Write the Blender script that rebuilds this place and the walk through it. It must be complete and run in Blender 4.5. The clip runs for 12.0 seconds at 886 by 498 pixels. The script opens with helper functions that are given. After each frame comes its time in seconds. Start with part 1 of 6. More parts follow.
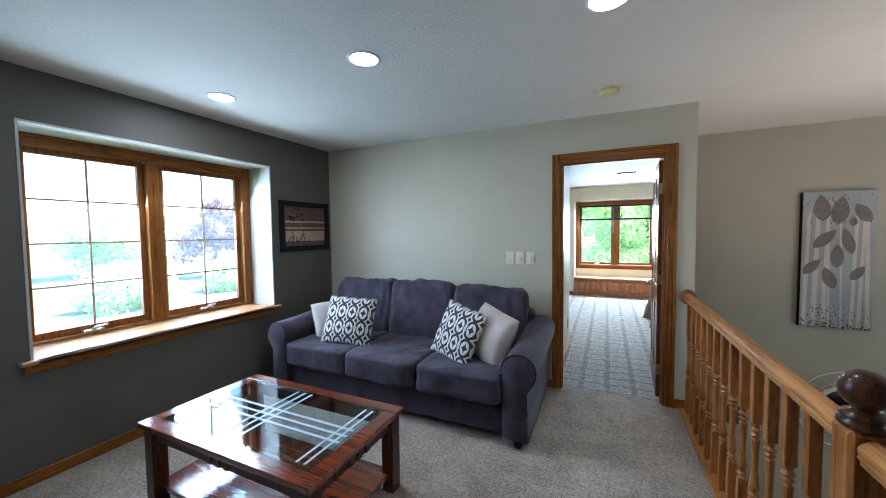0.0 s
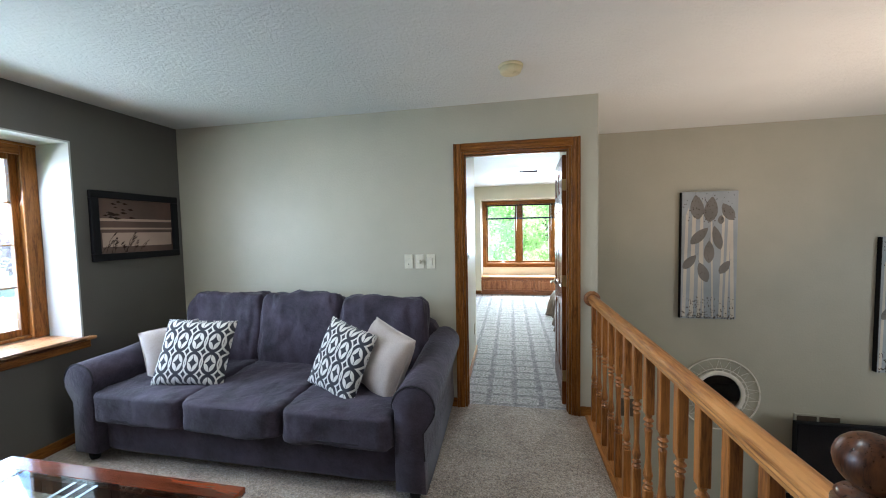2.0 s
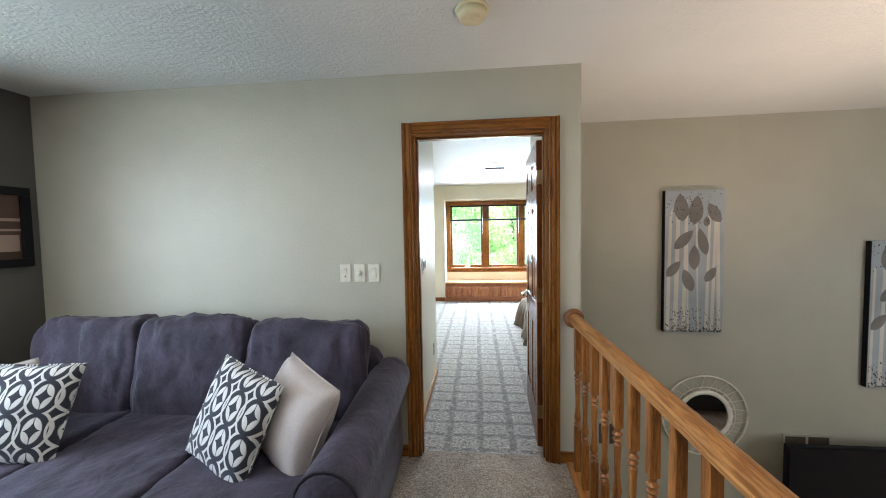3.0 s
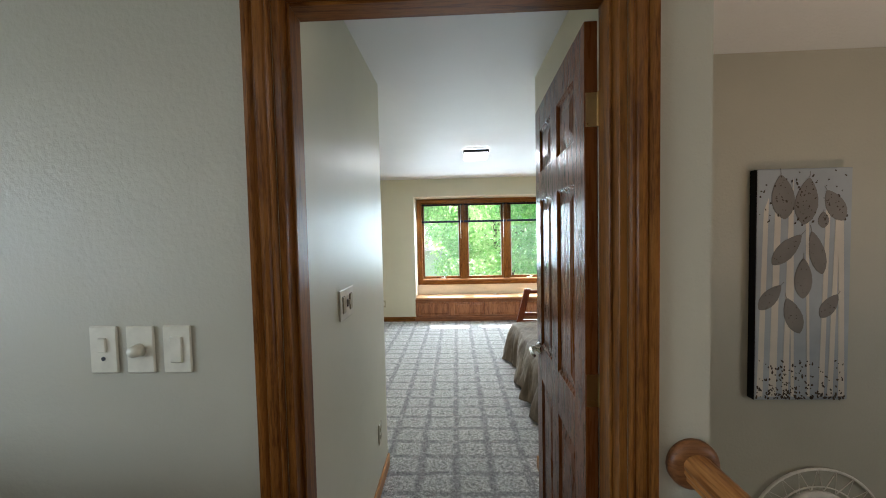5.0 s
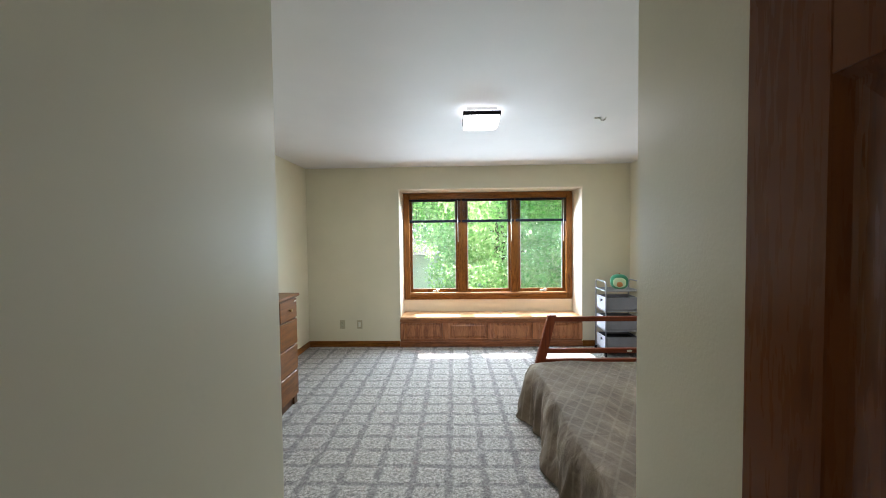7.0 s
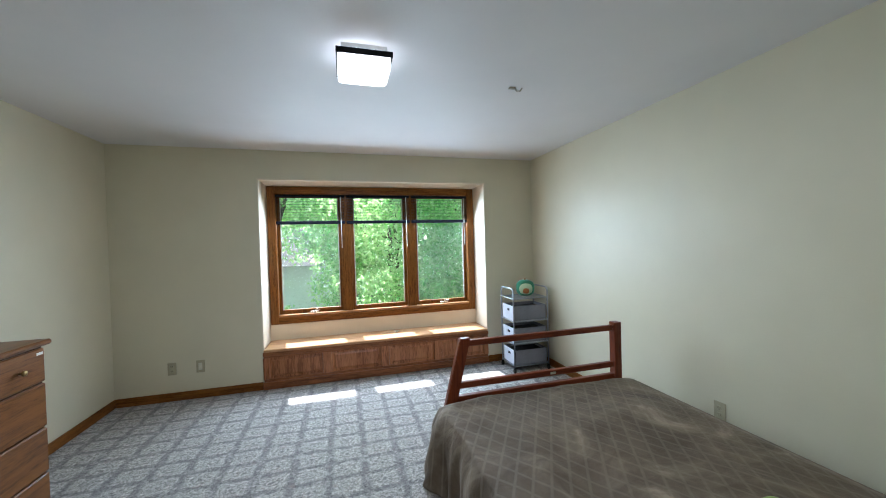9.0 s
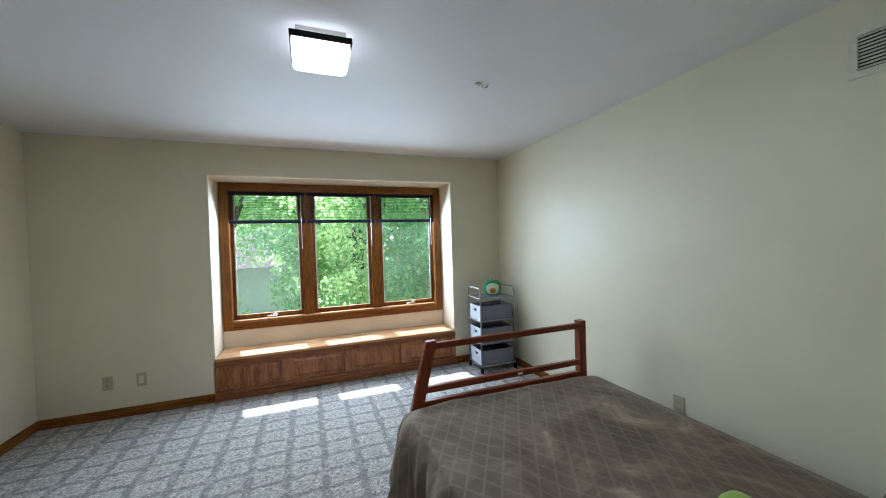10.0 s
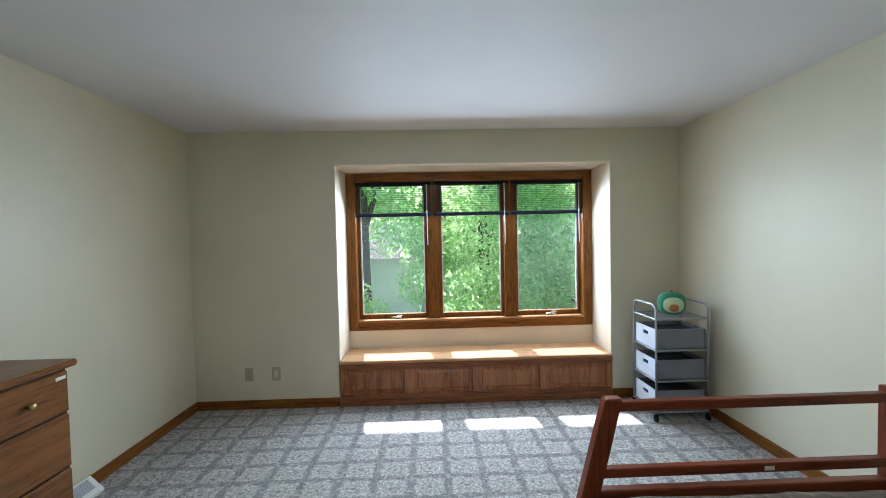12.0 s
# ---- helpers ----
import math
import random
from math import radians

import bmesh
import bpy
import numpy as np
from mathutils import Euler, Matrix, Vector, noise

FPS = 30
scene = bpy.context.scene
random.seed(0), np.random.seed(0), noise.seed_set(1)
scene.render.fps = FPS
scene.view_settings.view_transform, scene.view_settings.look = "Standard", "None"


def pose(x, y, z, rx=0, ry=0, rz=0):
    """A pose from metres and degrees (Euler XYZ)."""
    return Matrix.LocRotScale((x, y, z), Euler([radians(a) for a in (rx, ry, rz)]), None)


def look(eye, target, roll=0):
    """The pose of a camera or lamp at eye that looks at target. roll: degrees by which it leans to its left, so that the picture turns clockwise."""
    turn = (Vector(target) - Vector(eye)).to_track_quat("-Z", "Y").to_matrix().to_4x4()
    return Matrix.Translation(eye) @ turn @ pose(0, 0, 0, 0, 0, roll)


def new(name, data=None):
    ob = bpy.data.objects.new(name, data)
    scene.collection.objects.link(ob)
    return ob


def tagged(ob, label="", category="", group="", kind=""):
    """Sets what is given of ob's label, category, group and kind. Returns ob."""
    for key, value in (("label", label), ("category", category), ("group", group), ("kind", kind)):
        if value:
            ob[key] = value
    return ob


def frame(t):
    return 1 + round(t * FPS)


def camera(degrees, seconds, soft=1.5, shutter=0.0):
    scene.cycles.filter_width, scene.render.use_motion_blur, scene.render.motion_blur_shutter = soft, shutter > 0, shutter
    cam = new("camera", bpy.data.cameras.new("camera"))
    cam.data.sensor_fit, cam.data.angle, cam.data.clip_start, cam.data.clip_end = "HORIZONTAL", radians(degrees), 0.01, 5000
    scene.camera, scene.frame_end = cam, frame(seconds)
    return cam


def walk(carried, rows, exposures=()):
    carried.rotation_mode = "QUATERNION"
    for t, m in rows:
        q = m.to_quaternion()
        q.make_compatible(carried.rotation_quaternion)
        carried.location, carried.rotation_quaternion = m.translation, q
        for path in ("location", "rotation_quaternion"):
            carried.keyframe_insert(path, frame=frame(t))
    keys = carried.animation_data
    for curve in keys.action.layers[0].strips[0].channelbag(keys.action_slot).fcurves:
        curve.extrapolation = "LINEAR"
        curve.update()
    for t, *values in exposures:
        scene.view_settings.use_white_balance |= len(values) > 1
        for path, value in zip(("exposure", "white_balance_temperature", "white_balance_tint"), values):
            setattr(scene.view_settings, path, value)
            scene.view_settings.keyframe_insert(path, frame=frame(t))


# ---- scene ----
cam = camera(102.5, 12.0, soft=1.0)
PATH = [
    (0, (0.157, 0.333, 1.458), (-0.68, 2.147, 1.362), -0.7),
    (0.5, (0.12, 0.389, 1.463), (-0.664, 2.226, 1.369), -0.7),
    (1, (0.103, 0.471, 1.465), (-0.567, 2.353, 1.373), -0.8),
    (1.5, (0.11, 0.611, 1.463), (-0.408, 2.54, 1.363), -0.9),
    (2, (0.149, 0.86, 1.458), (-0.227, 2.821, 1.352), -1.1),
    (2.5, (0.169, 1.151, 1.467), (-0.109, 3.128, 1.36), -1.0),
    (3, (0.167, 1.477, 1.46), (-0.027, 3.465, 1.362), -1.0),
    (5, (0.198, 2.851, 1.473), (0.122, 4.848, 1.391), -1.2),
    (5.5, (0.221, 3.17, 1.467), (0.154, 5.168, 1.388), -1.0),
    (6, (0.218, 3.495, 1.463), (0.152, 5.493, 1.391), -0.8),
    (6.5, (0.198, 3.809, 1.478), (0.134, 5.807, 1.409), -0.7),
    (8.3, (0.282, 4.77, 1.419), (0.42, 6.765, 1.374), -1.4),
    (8.5, (0.286, 4.843, 1.423), (0.55, 6.825, 1.383), -1.4),
    (9, (0.304, 4.933, 1.42), (0.838, 6.861, 1.389), -1.6),
    (9.5, (0.321, 4.957, 1.416), (0.98, 6.845, 1.386), -1.8),
    (10, (0.339, 5.007, 1.415), (1.047, 6.877, 1.38), -1.8),
    (10.5, (0.365, 5.121, 1.405), (1.077, 6.989, 1.366), -1.8),
    (11, (0.405, 5.301, 1.392), (1.086, 7.181, 1.349), -1.7),
    (11.5, (0.415, 5.521, 1.414), (0.828, 7.477, 1.374), -1.6),
    (12, (0.332, 5.729, 1.455), (0.386, 7.728, 1.398), -1.2),
]
walk(cam, [(t, look(eye, target, roll)) for t, eye, target, roll in PATH],
     exposures=[(0, 2.95, 5200, 7), (1.5, 3.08, 5420, 7), (3, 3.28, 5700, 8), (5, 2.48, 5900, 8), (5.5, 2.25, 6000, 9), (6, 2.45, 6050, 10), (6.5, 2.4, 6050, 11), (8.5, 2.0, 5500, 10), (9.5, 1.78, 5500, 9), (12, 1.72, 5550, 9)])

# ---- world, sun, large lights ----
world = bpy.data.worlds.new("sky")
scene.world = world
world.use_nodes = True
wn = world.node_tree
sky = wn.nodes.new("ShaderNodeTexSky")
sky.sky_type = "NISHITA"
sky.sun_disc = False
SUN_DIR = Vector((-0.17, 1.0, 1.43)).normalized()
sky.sun_elevation = math.asin(SUN_DIR.z)
sky.sun_rotation = math.atan2(SUN_DIR.x, SUN_DIR.y)
wn.nodes["Background"].inputs["Strength"].default_value = 0.15
wn.links.new(sky.outputs[0], wn.nodes["Background"].inputs["Color"])


def lamp(name, kind, m, power, color=(1, 1, 1), **kw):
    d = bpy.data.lights.new(name, kind)
    d.energy, d.color = power, color
    for k, v in kw.items():
        if k == "size":
            d.size = v
        elif k == "size_y":
            d.shape = "RECTANGLE"
            d.size_y = v
        elif k == "radius":
            d.shadow_soft_size = v
        elif k == "angle":
            d.angle = v
        elif k == "disk":
            d.shape = "DISK"
            d.size = v
        elif k == "spread":
            d.spread = v
    o = new(name, d)
    o.matrix_world = m
    return o


lamp("sun", "SUN", look(SUN_DIR * 30, (0, 0, 0)), 5.0, (1, 0.95, 0.87), angle=radians(0.6))
# skylight in the two window openings
lamp("window_skylight", "AREA", look((-3.42, 2.02, 1.42), (-1.3, 2.02, 0.2)), 11.5, (0.87, 0.95, 1.05), size=1.55, size_y=1.25)
lamp("window_skylight", "AREA", look((0.70, 9.45, 1.40), (0.70, 7.6, 0.0)), 28, (0.86, 0.98, 1.05), size=2.2, size_y=1.3)
# warm table lamp light of the lower room
lamp("lower_room_lamp", "AREA", look((2.5, 2.8, -0.7), (2.3, 3.1, 2.4)), 3.4, (1.0, 0.70, 0.50), disk=0.3, spread=radians(95))
# added fill from the lower room's unseen east side, no window built there
lamp("lower_room_fill", "AREA", look((5.9, 1.5, 0.6), (2.0, 3.6, 0.3)), 11, (1.0, 0.97, 0.92), size=2.5, size_y=1.6)

# ---- materials ----
MATS = {}


def nodes_of(name):
    m = bpy.data.materials.new(name)
    m.use_nodes = True
    t = m.node_tree
    return m, t, t.nodes["Principled BSDF"]


def nd(t, kind, **ins):
    n = t.nodes.new(kind)
    for k, v in ins.items():
        n.inputs[k.replace("_", " ")].default_value = v
    return n


def ramp(t, fac, stops):
    n = t.nodes.new("ShaderNodeValToRGB")
    while len(n.color_ramp.elements) < len(stops):
        n.color_ramp.elements.new(0.5)
    for e, (p, c) in zip(n.color_ramp.elements, stops):
        e.position, e.color = p, (*c, 1)
    t.links.new(fac, n.inputs[0])
    return n.outputs[0]


def coords(t, scale=(1, 1, 1), rot=(0, 0, 0)):
    tc = t.nodes.new("ShaderNodeTexCoord")
    mp = t.nodes.new("ShaderNodeMapping")
    mp.inputs["Scale"].default_value = scale
    mp.inputs["Rotation"].default_value = rot
    t.links.new(tc.outputs["Object"], mp.inputs[0])
    return mp.outputs[0]


def noise_tex(t, vec, scale, detail=4, rough=0.55, dist=0.0):
    n = nd(t, "ShaderNodeTexNoise", Scale=scale, Detail=detail, Roughness=rough, Distortion=dist)
    t.links.new(vec, n.inputs["Vector"])
    return n.outputs["Fac"]


def bump(t, b, h, strength, dist=0.01):
    n = nd(t, "ShaderNodeBump", Strength=strength, Distance=dist)
    t.links.new(h, n.inputs["Height"])
    t.links.new(n.outputs[0], b.inputs["Normal"])


def math_node(t, op, a, b=None, c=None):
    n = t.nodes.new("ShaderNodeMath")
    n.operation = op
    for i, v in enumerate((a, b, c)):
        if v is None:
            continue
        if isinstance(v, (int, float)):
            n.inputs[i].default_value = v
        else:
            t.links.new(v, n.inputs[i])
    return n.outputs[0]


def mix(t, fac, a, b):
    n = t.nodes.new("ShaderNodeMix")
    n.data_type = "RGBA"
    for i, v in ((0, fac), (6, a), (7, b)):
        if isinstance(v, (int, float)):
            n.inputs[i].default_value = v
        elif isinstance(v, tuple):
            n.inputs[i].default_value = (*v, 1)
        else:
            t.links.new(v, n.inputs[i])
    return n.outputs[2]


def paint(name, col, rough=0.55, relief=0.15, grain=140.0, spread=0.06, dirt=0.0):
    m, t, b = nodes_of(name)
    v = coords(t)
    lo = tuple(c * (1 - spread) for c in col)
    hi = tuple(min(1, c * (1 + spread)) for c in col)
    c = ramp(t, noise_tex(t, v, 1.7, 5), [(0.3, lo), (0.7, hi)])
    if dirt:
        s = ramp(t, noise_tex(t, v, 6.5, 6, 0.65, 0.6), [(0.62, (0, 0, 0)), (0.78, (1, 1, 1))])
        c = mix(t, math_node(t, "MULTIPLY", s, dirt), c, tuple(x * 0.55 for x in col))
    t.links.new(c, b.inputs["Base Color"])
    r = math_node(t, "MULTIPLY_ADD", noise_tex(t, v, 9, 4), 0.15, rough - 0.07)
    t.links.new(r, b.inputs["Roughness"])
    bump(t, b, noise_tex(t, v, grain, 3, 0.6), relief, 0.004)
    return m


def plain(name, col, rough=0.5, metal=0.0, spread=0.08):
    m, t, b = nodes_of(name)
    v = coords(t)
    lo = tuple(c * (1 - spread) for c in col)
    hi = tuple(min(1, c * (1 + spread)) for c in col)
    t.links.new(ramp(t, noise_tex(t, v, 25, 4), [(0.3, lo), (0.7, hi)]), b.inputs["Base Color"])
    r = math_node(t, "MULTIPLY_ADD", noise_tex(t, v, 60, 3), 0.16, rough - 0.08)
    t.links.new(r, b.inputs["Roughness"])
    b.inputs["Metallic"].default_value = metal
    return m


def wood(name, light, dark, axis="z", rough=0.40, grain=1.0, coat=0.06, relief=0.12):
    """Grain runs along axis."""
    m, t, b = nodes_of(name)
    s = {"x": (0.08, 1, 1), "y": (1, 0.08, 1), "z": (1, 1, 0.08)}[axis]
    v = coords(t, s)
    rnd = t.nodes.new("ShaderNodeObjectInfo").outputs["Random"]
    sh = t.nodes.new("ShaderNodeVectorMath")
    sh.operation = "ADD"
    t.links.new(v, sh.inputs[0])
    t.links.new(math_node(t, "MULTIPLY", rnd, 7.0), sh.inputs[1])
    v = sh.outputs[0]
    big = noise_tex(t, v, 16 * grain, 4, 0.6, 1.4)
    fine = noise_tex(t, v, 170 * grain, 3, 0.6, 0.2)
    f = math_node(t, "ADD", math_node(t, "MULTIPLY", big, 0.58), math_node(t, "MULTIPLY", fine, 0.42))
    mid = tuple((a * 0.6 + c * 0.4) for a, c in zip(light, dark))
    c = ramp(t, f, [(0.40, dark), (0.49, mid), (0.58, light)])
    t.links.new(c, b.inputs["Base Color"])
    t.links.new(math_node(t, "MULTIPLY_ADD", fine, 0.2, rough - 0.1), b.inputs["Roughness"])
    b.inputs["Specular IOR Level"].default_value = 0.3
    b.inputs["Coat Weight"].default_value = coat
    b.inputs["Coat Roughness"].default_value = 0.25
    bump(t, b, f, relief, 0.002)
    return m


def fabric(name, col, col2, weave=420.0, rough=0.9, sheen=0.4, blotch=4.0, crease=0.0):
    m, t, b = nodes_of(name)
    v = coords(t)
    f = math_node(t, "ADD", math_node(t, "MULTIPLY", noise_tex(t, v, blotch, 5, 0.6), 0.7),
                  math_node(t, "MULTIPLY", noise_tex(t, v, 130, 3), 0.3))
    t.links.new(ramp(t, f, [(0.36, col2), (0.62, col)]), b.inputs["Base Color"])
    b.inputs["Roughness"].default_value = rough
    b.inputs["Sheen Weight"].default_value = sheen
    b.inputs["Sheen Roughness"].default_value = 0.4
    h = math_node(t, "ADD", math_node(t, "MULTIPLY", noise_tex(t, v, weave, 2), 0.12), math_node(t, "MULTIPLY", noise_tex(t, v, 11, 3, 0.5, 1.6), crease))
    bump(t, b, h, 0.5, 0.012)
    return m


def emit(name, col, power):
    m, t, b = nodes_of(name)
    b.inputs["Base Color"].default_value = (0.9, 0.9, 0.9, 1)
    b.inputs["Emission Color"].default_value = (*col, 1)
    b.inputs["Emission Strength"].default_value = power
    return m


def knockdown(name, col):
    m, t, b = nodes_of(name)
    v = coords(t)
    lo = tuple(c * 0.95 for c in col)
    t.links.new(ramp(t, noise_tex(t, v, 2.2, 4), [(0.3, lo), (0.7, col)]), b.inputs["Base Color"])
    b.inputs["Roughness"].default_value = 0.8
    n = noise_tex(t, v, 48, 5, 0.6, 0.5)
    bump(t, b, ramp(t, n, [(0.42, (0, 0, 0)), (0.58, (1, 1, 1))]), 0.42, 0.006)
    return m


def plush_carpet(name):
    m, t, b = nodes_of(name)
    v = coords(t)
    tuft = noise_tex(t, v, 95, 4, 0.75)
    mid = noise_tex(t, v, 42, 4, 0.65, 0.4)
    big = noise_tex(t, v, 3.2, 4, 0.55, 0.8)
    f = math_node(t, "ADD", math_node(t, "MULTIPLY", tuft, 0.55),
                  math_node(t, "ADD", math_node(t, "MULTIPLY", mid, 0.27), math_node(t, "MULTIPLY", big, 0.18)))
    c = ramp(t, f, [(0.41, (0.10, 0.070, 0.045)), (0.5, (0.285, 0.222, 0.158)), (0.59, (0.51, 0.425, 0.33))])
    t.links.new(c, b.inputs["Base Color"])
    b.inputs["Roughness"].default_value = 0.95
    b.inputs["Sheen Weight"].default_value = 0.3
    bump(t, b, math_node(t, "ADD", tuft, mid), 0.9, 0.012)
    return m


def block_carpet(name):
    """Looped carpet with a lattice of light squares, each with a small flower in it."""
    m, t, b = nodes_of(name)
    v = coords(t)
    wob = nd(t, "ShaderNodeTexNoise", Scale=13.0, Detail=5.0)
    t.links.new(v, wob.inputs["Vector"])
    vm = t.nodes.new("ShaderNodeVectorMath")
    vm.operation = "MULTIPLY_ADD"
    t.links.new(wob.outputs["Color"], vm.inputs[0])
    vm.inputs[1].default_value = (0.055, 0.05, 0)
    t.links.new(v, vm.inputs[2])
    sep = t.nodes.new("ShaderNodeSeparateXYZ")
    t.links.new(vm.outputs[0], sep.inputs[0])
    PX, PY = 0.22, 0.17
    ax = math_node(t, "ADD", sep.outputs[0], 20 * PX - 0.195)
    ay = math_node(t, "ADD", sep.outputs[1], 20 * PY - 5.855)
    fx = math_node(t, "ABSOLUTE", math_node(t, "SUBTRACT", math_node(t, "FRACT", math_node(t, "DIVIDE", ax, PX)), 0.5))
    fy = math_node(t, "ABSOLUTE", math_node(t, "SUBTRACT", math_node(t, "FRACT", math_node(t, "DIVIDE", ay, PY)), 0.5))
    edge = math_node(t, "MAXIMUM", fx, fy)
    grid = ramp(t, edge, [(0.35, (0, 0, 0)), (0.43, (1, 1, 1))])
    rad = math_node(t, "SQRT", math_node(t, "ADD", math_node(t, "MULTIPLY", fx, fx), math_node(t, "MULTIPLY", fy, fy)))
    flower = ramp(t, rad, [(0.04, (0.95, 0.95, 0.95)), (0.09, (0, 0, 0)), (0.15, (0.0, 0.0, 0.0)), (0.20, (0.7, 0.7, 0.7)), (0.25, (0, 0, 0))])
    n1 = noise_tex(t, v, 130, 4, 0.75)
    n2 = noise_tex(t, v, 55, 4, 0.7, 0.5)
    tone = math_node(t, "ADD", math_node(t, "MULTIPLY", n1, 0.5), math_node(t, "MULTIPLY", n2, 0.5))
    light = ramp(t, tone, [(0.40, (0.16, 0.145, 0.13)), (0.5, (0.40, 0.375, 0.35)), (0.60, (0.72, 0.69, 0.65))])
    dark = ramp(t, tone, [(0.38, (0.078, 0.074, 0.076)), (0.62, (0.31, 0.295, 0.285))])
    worn = ramp(t, noise_tex(t, v, 17, 4, 0.6), [(0.36, (0.25, 0.25, 0.25)), (0.52, (1, 1, 1))])
    f = math_node(t, "MULTIPLY", math_node(t, "MAXIMUM", grid, flower), worn)
    c = mix(t, math_node(t, "MULTIPLY", f, 0.84), light, dark)
    pink = ramp(t, noise_tex(t, v, 11, 3), [(0.6, (0, 0, 0)), (0.72, (0.25, 0.25, 0.25))])
    c = mix(t, pink, c, (0.42, 0.30, 0.27))
    t.links.new(c, b.inputs["Base Color"])
    b.inputs["Roughness"].default_value = 0.95
    h = math_node(t, "SUBTRACT", math_node(t, "ADD", n1, n2), math_node(t, "MULTIPLY", grid, 0.5))
    bump(t, b, h, 0.8, 0.008)
    return m


def ogee_cloth(name, dark, light, px, pz):
    """Rows of light rings, each holding four petals round a dark star, over the local x and z of a cushion."""
    m, t, b = nodes_of(name)
    v = coords(t)
    sep = t.nodes.new("ShaderNodeSeparateXYZ")
    t.links.new(v, sep.inputs[0])
    cell = lambda o, p: math_node(t, "ABSOLUTE", math_node(t, "SUBTRACT", math_node(t, "FRACT", math_node(t, "ADD", math_node(t, "DIVIDE", o, p), 20.0)), 0.5))
    u, w = cell(sep.outputs[0], px), cell(sep.outputs[2], pz)
    sq = lambda k: math_node(t, "MULTIPLY", k, k)
    r = math_node(t, "SQRT", math_node(t, "ADD", sq(u), sq(w)))
    un = math_node(t, "SUBTRACT", 1.0, u)
    near = math_node(t, "SQRT", math_node(t, "ADD", sq(un), sq(w)))   # ring of the neighbouring cell
    ring = lambda k: ramp(t, math_node(t, "ABSOLUTE", math_node(t, "SUBTRACT", k, 0.56)), [(0.034, (1, 1, 1)), (0.05, (0, 0, 0))])
    rings = math_node(t, "MAXIMUM", ring(r), ring(near))
    inner = ramp(t, math_node(t, "ADD", r, math_node(t, "MULTIPLY", u, 0.18)), [(0.37, (1, 1, 1)), (0.40, (0, 0, 0))])
    star = ramp(t, math_node(t, "ADD", math_node(t, "POWER", u, 0.62), math_node(t, "POWER", w, 0.62)), [(0.47, (0, 0, 0)), (0.50, (1, 1, 1))])
    seam = ramp(t, u, [(0.012, (0.25, 0.25, 0.25)), (0.03, (1, 1, 1))])
    f = math_node(t, "MAXIMUM", rings, math_node(t, "MULTIPLY", math_node(t, "MULTIPLY", inner, star), seam))
    worn = math_node(t, "MULTIPLY_ADD", noise_tex(t, v, 60, 3), 0.3, 0.82)
    t.links.new(mix(t, math_node(t, "MINIMUM", math_node(t, "MULTIPLY", f, worn), 1.0), dark, light), b.inputs["Base Color"])
    b.inputs["Roughness"].default_value = 0.9
    b.inputs["Sheen Weight"].default_value = 0.1
    bump(t, b, math_node(t, "ADD", f, math_node(t, "MULTIPLY", noise_tex(t, v, 380, 2), 0.5)), 0.4, 0.003)
    return m


def lattice_blanket(name):
    m, t, b = nodes_of(name)
    v = coords(t)
    sep = t.nodes.new("ShaderNodeSeparateXYZ")
    t.links.new(v, sep.inputs[0])
    lines = []
    for s in (0.62, -0.62):
        k = math_node(t, "ADD", sep.outputs[0], math_node(t, "MULTIPLY", sep.outputs[1], s))
        k = math_node(t, "FRACT", math_node(t, "DIVIDE", math_node(t, "ADD", k, 20.0), 0.086))
        lines.append(ramp(t, math_node(t, "ABSOLUTE", math_node(t, "SUBTRACT", k, 0.5)), [(0.05, (1, 1, 1)), (0.11, (0, 0, 0))]))
    f = math_node(t, "MAXIMUM", lines[0], lines[1])
    nap = noise_tex(t, v, 3.2, 6, 0.6, 0.8)
    base = ramp(t, nap, [(0.36, (0.075, 0.052, 0.031)), (0.54, (0.122, 0.088, 0.056)), (0.62, (0.165, 0.124, 0.083)), (0.72, (0.30, 0.24, 0.175))])
    t.links.new(mix(t, math_node(t, "MULTIPLY", f, 0.15), base, (0.34, 0.29, 0.22)), b.inputs["Base Color"])
    b.inputs["Roughness"].default_value = 0.8
    b.inputs["Sheen Weight"].default_value = 0.15
    b.inputs["Sheen Tint"].default_value = (0.9, 0.75, 0.58, 1)
    b.inputs["Sheen Roughness"].default_value = 0.35
    bump(t, b, math_node(t, "ADD", math_node(t, "MULTIPLY", noise_tex(t, v, 260, 3), 0.15), math_node(t, "MULTIPLY", noise_tex(t, v, 10, 4, 0.55, 1.5), 1.0)), 0.5, 0.012)
    return m


def leaves_mat(name, a, bcol):
    m, t, b = nodes_of(name)
    g = t.nodes.new("ShaderNodeNewGeometry")
    t.links.new(ramp(t, g.outputs["Random Per Island"], [(0.0, a), (1.0, bcol)]), b.inputs["Base Color"])
    b.inputs["Roughness"].default_value = 0.5
    tr = t.nodes.new("ShaderNodeBsdfTranslucent")
    t.links.new(ramp(t, g.outputs["Random Per Island"], [(0.0, tuple(min(1, c * 2.2) for c in a)), (1.0, tuple(min(1, c * 2.2) for c in bcol))]), tr.inputs[0])
    ms = t.nodes.new("ShaderNodeMixShader")
    ms.inputs[0].default_value = 0.68
    t.links.new(b.outputs[0], ms.inputs[1])
    t.links.new(tr.outputs[0], ms.inputs[2])
    t.links.new(ms.outputs[0], t.nodes["Material Output"].inputs[0])
    return m


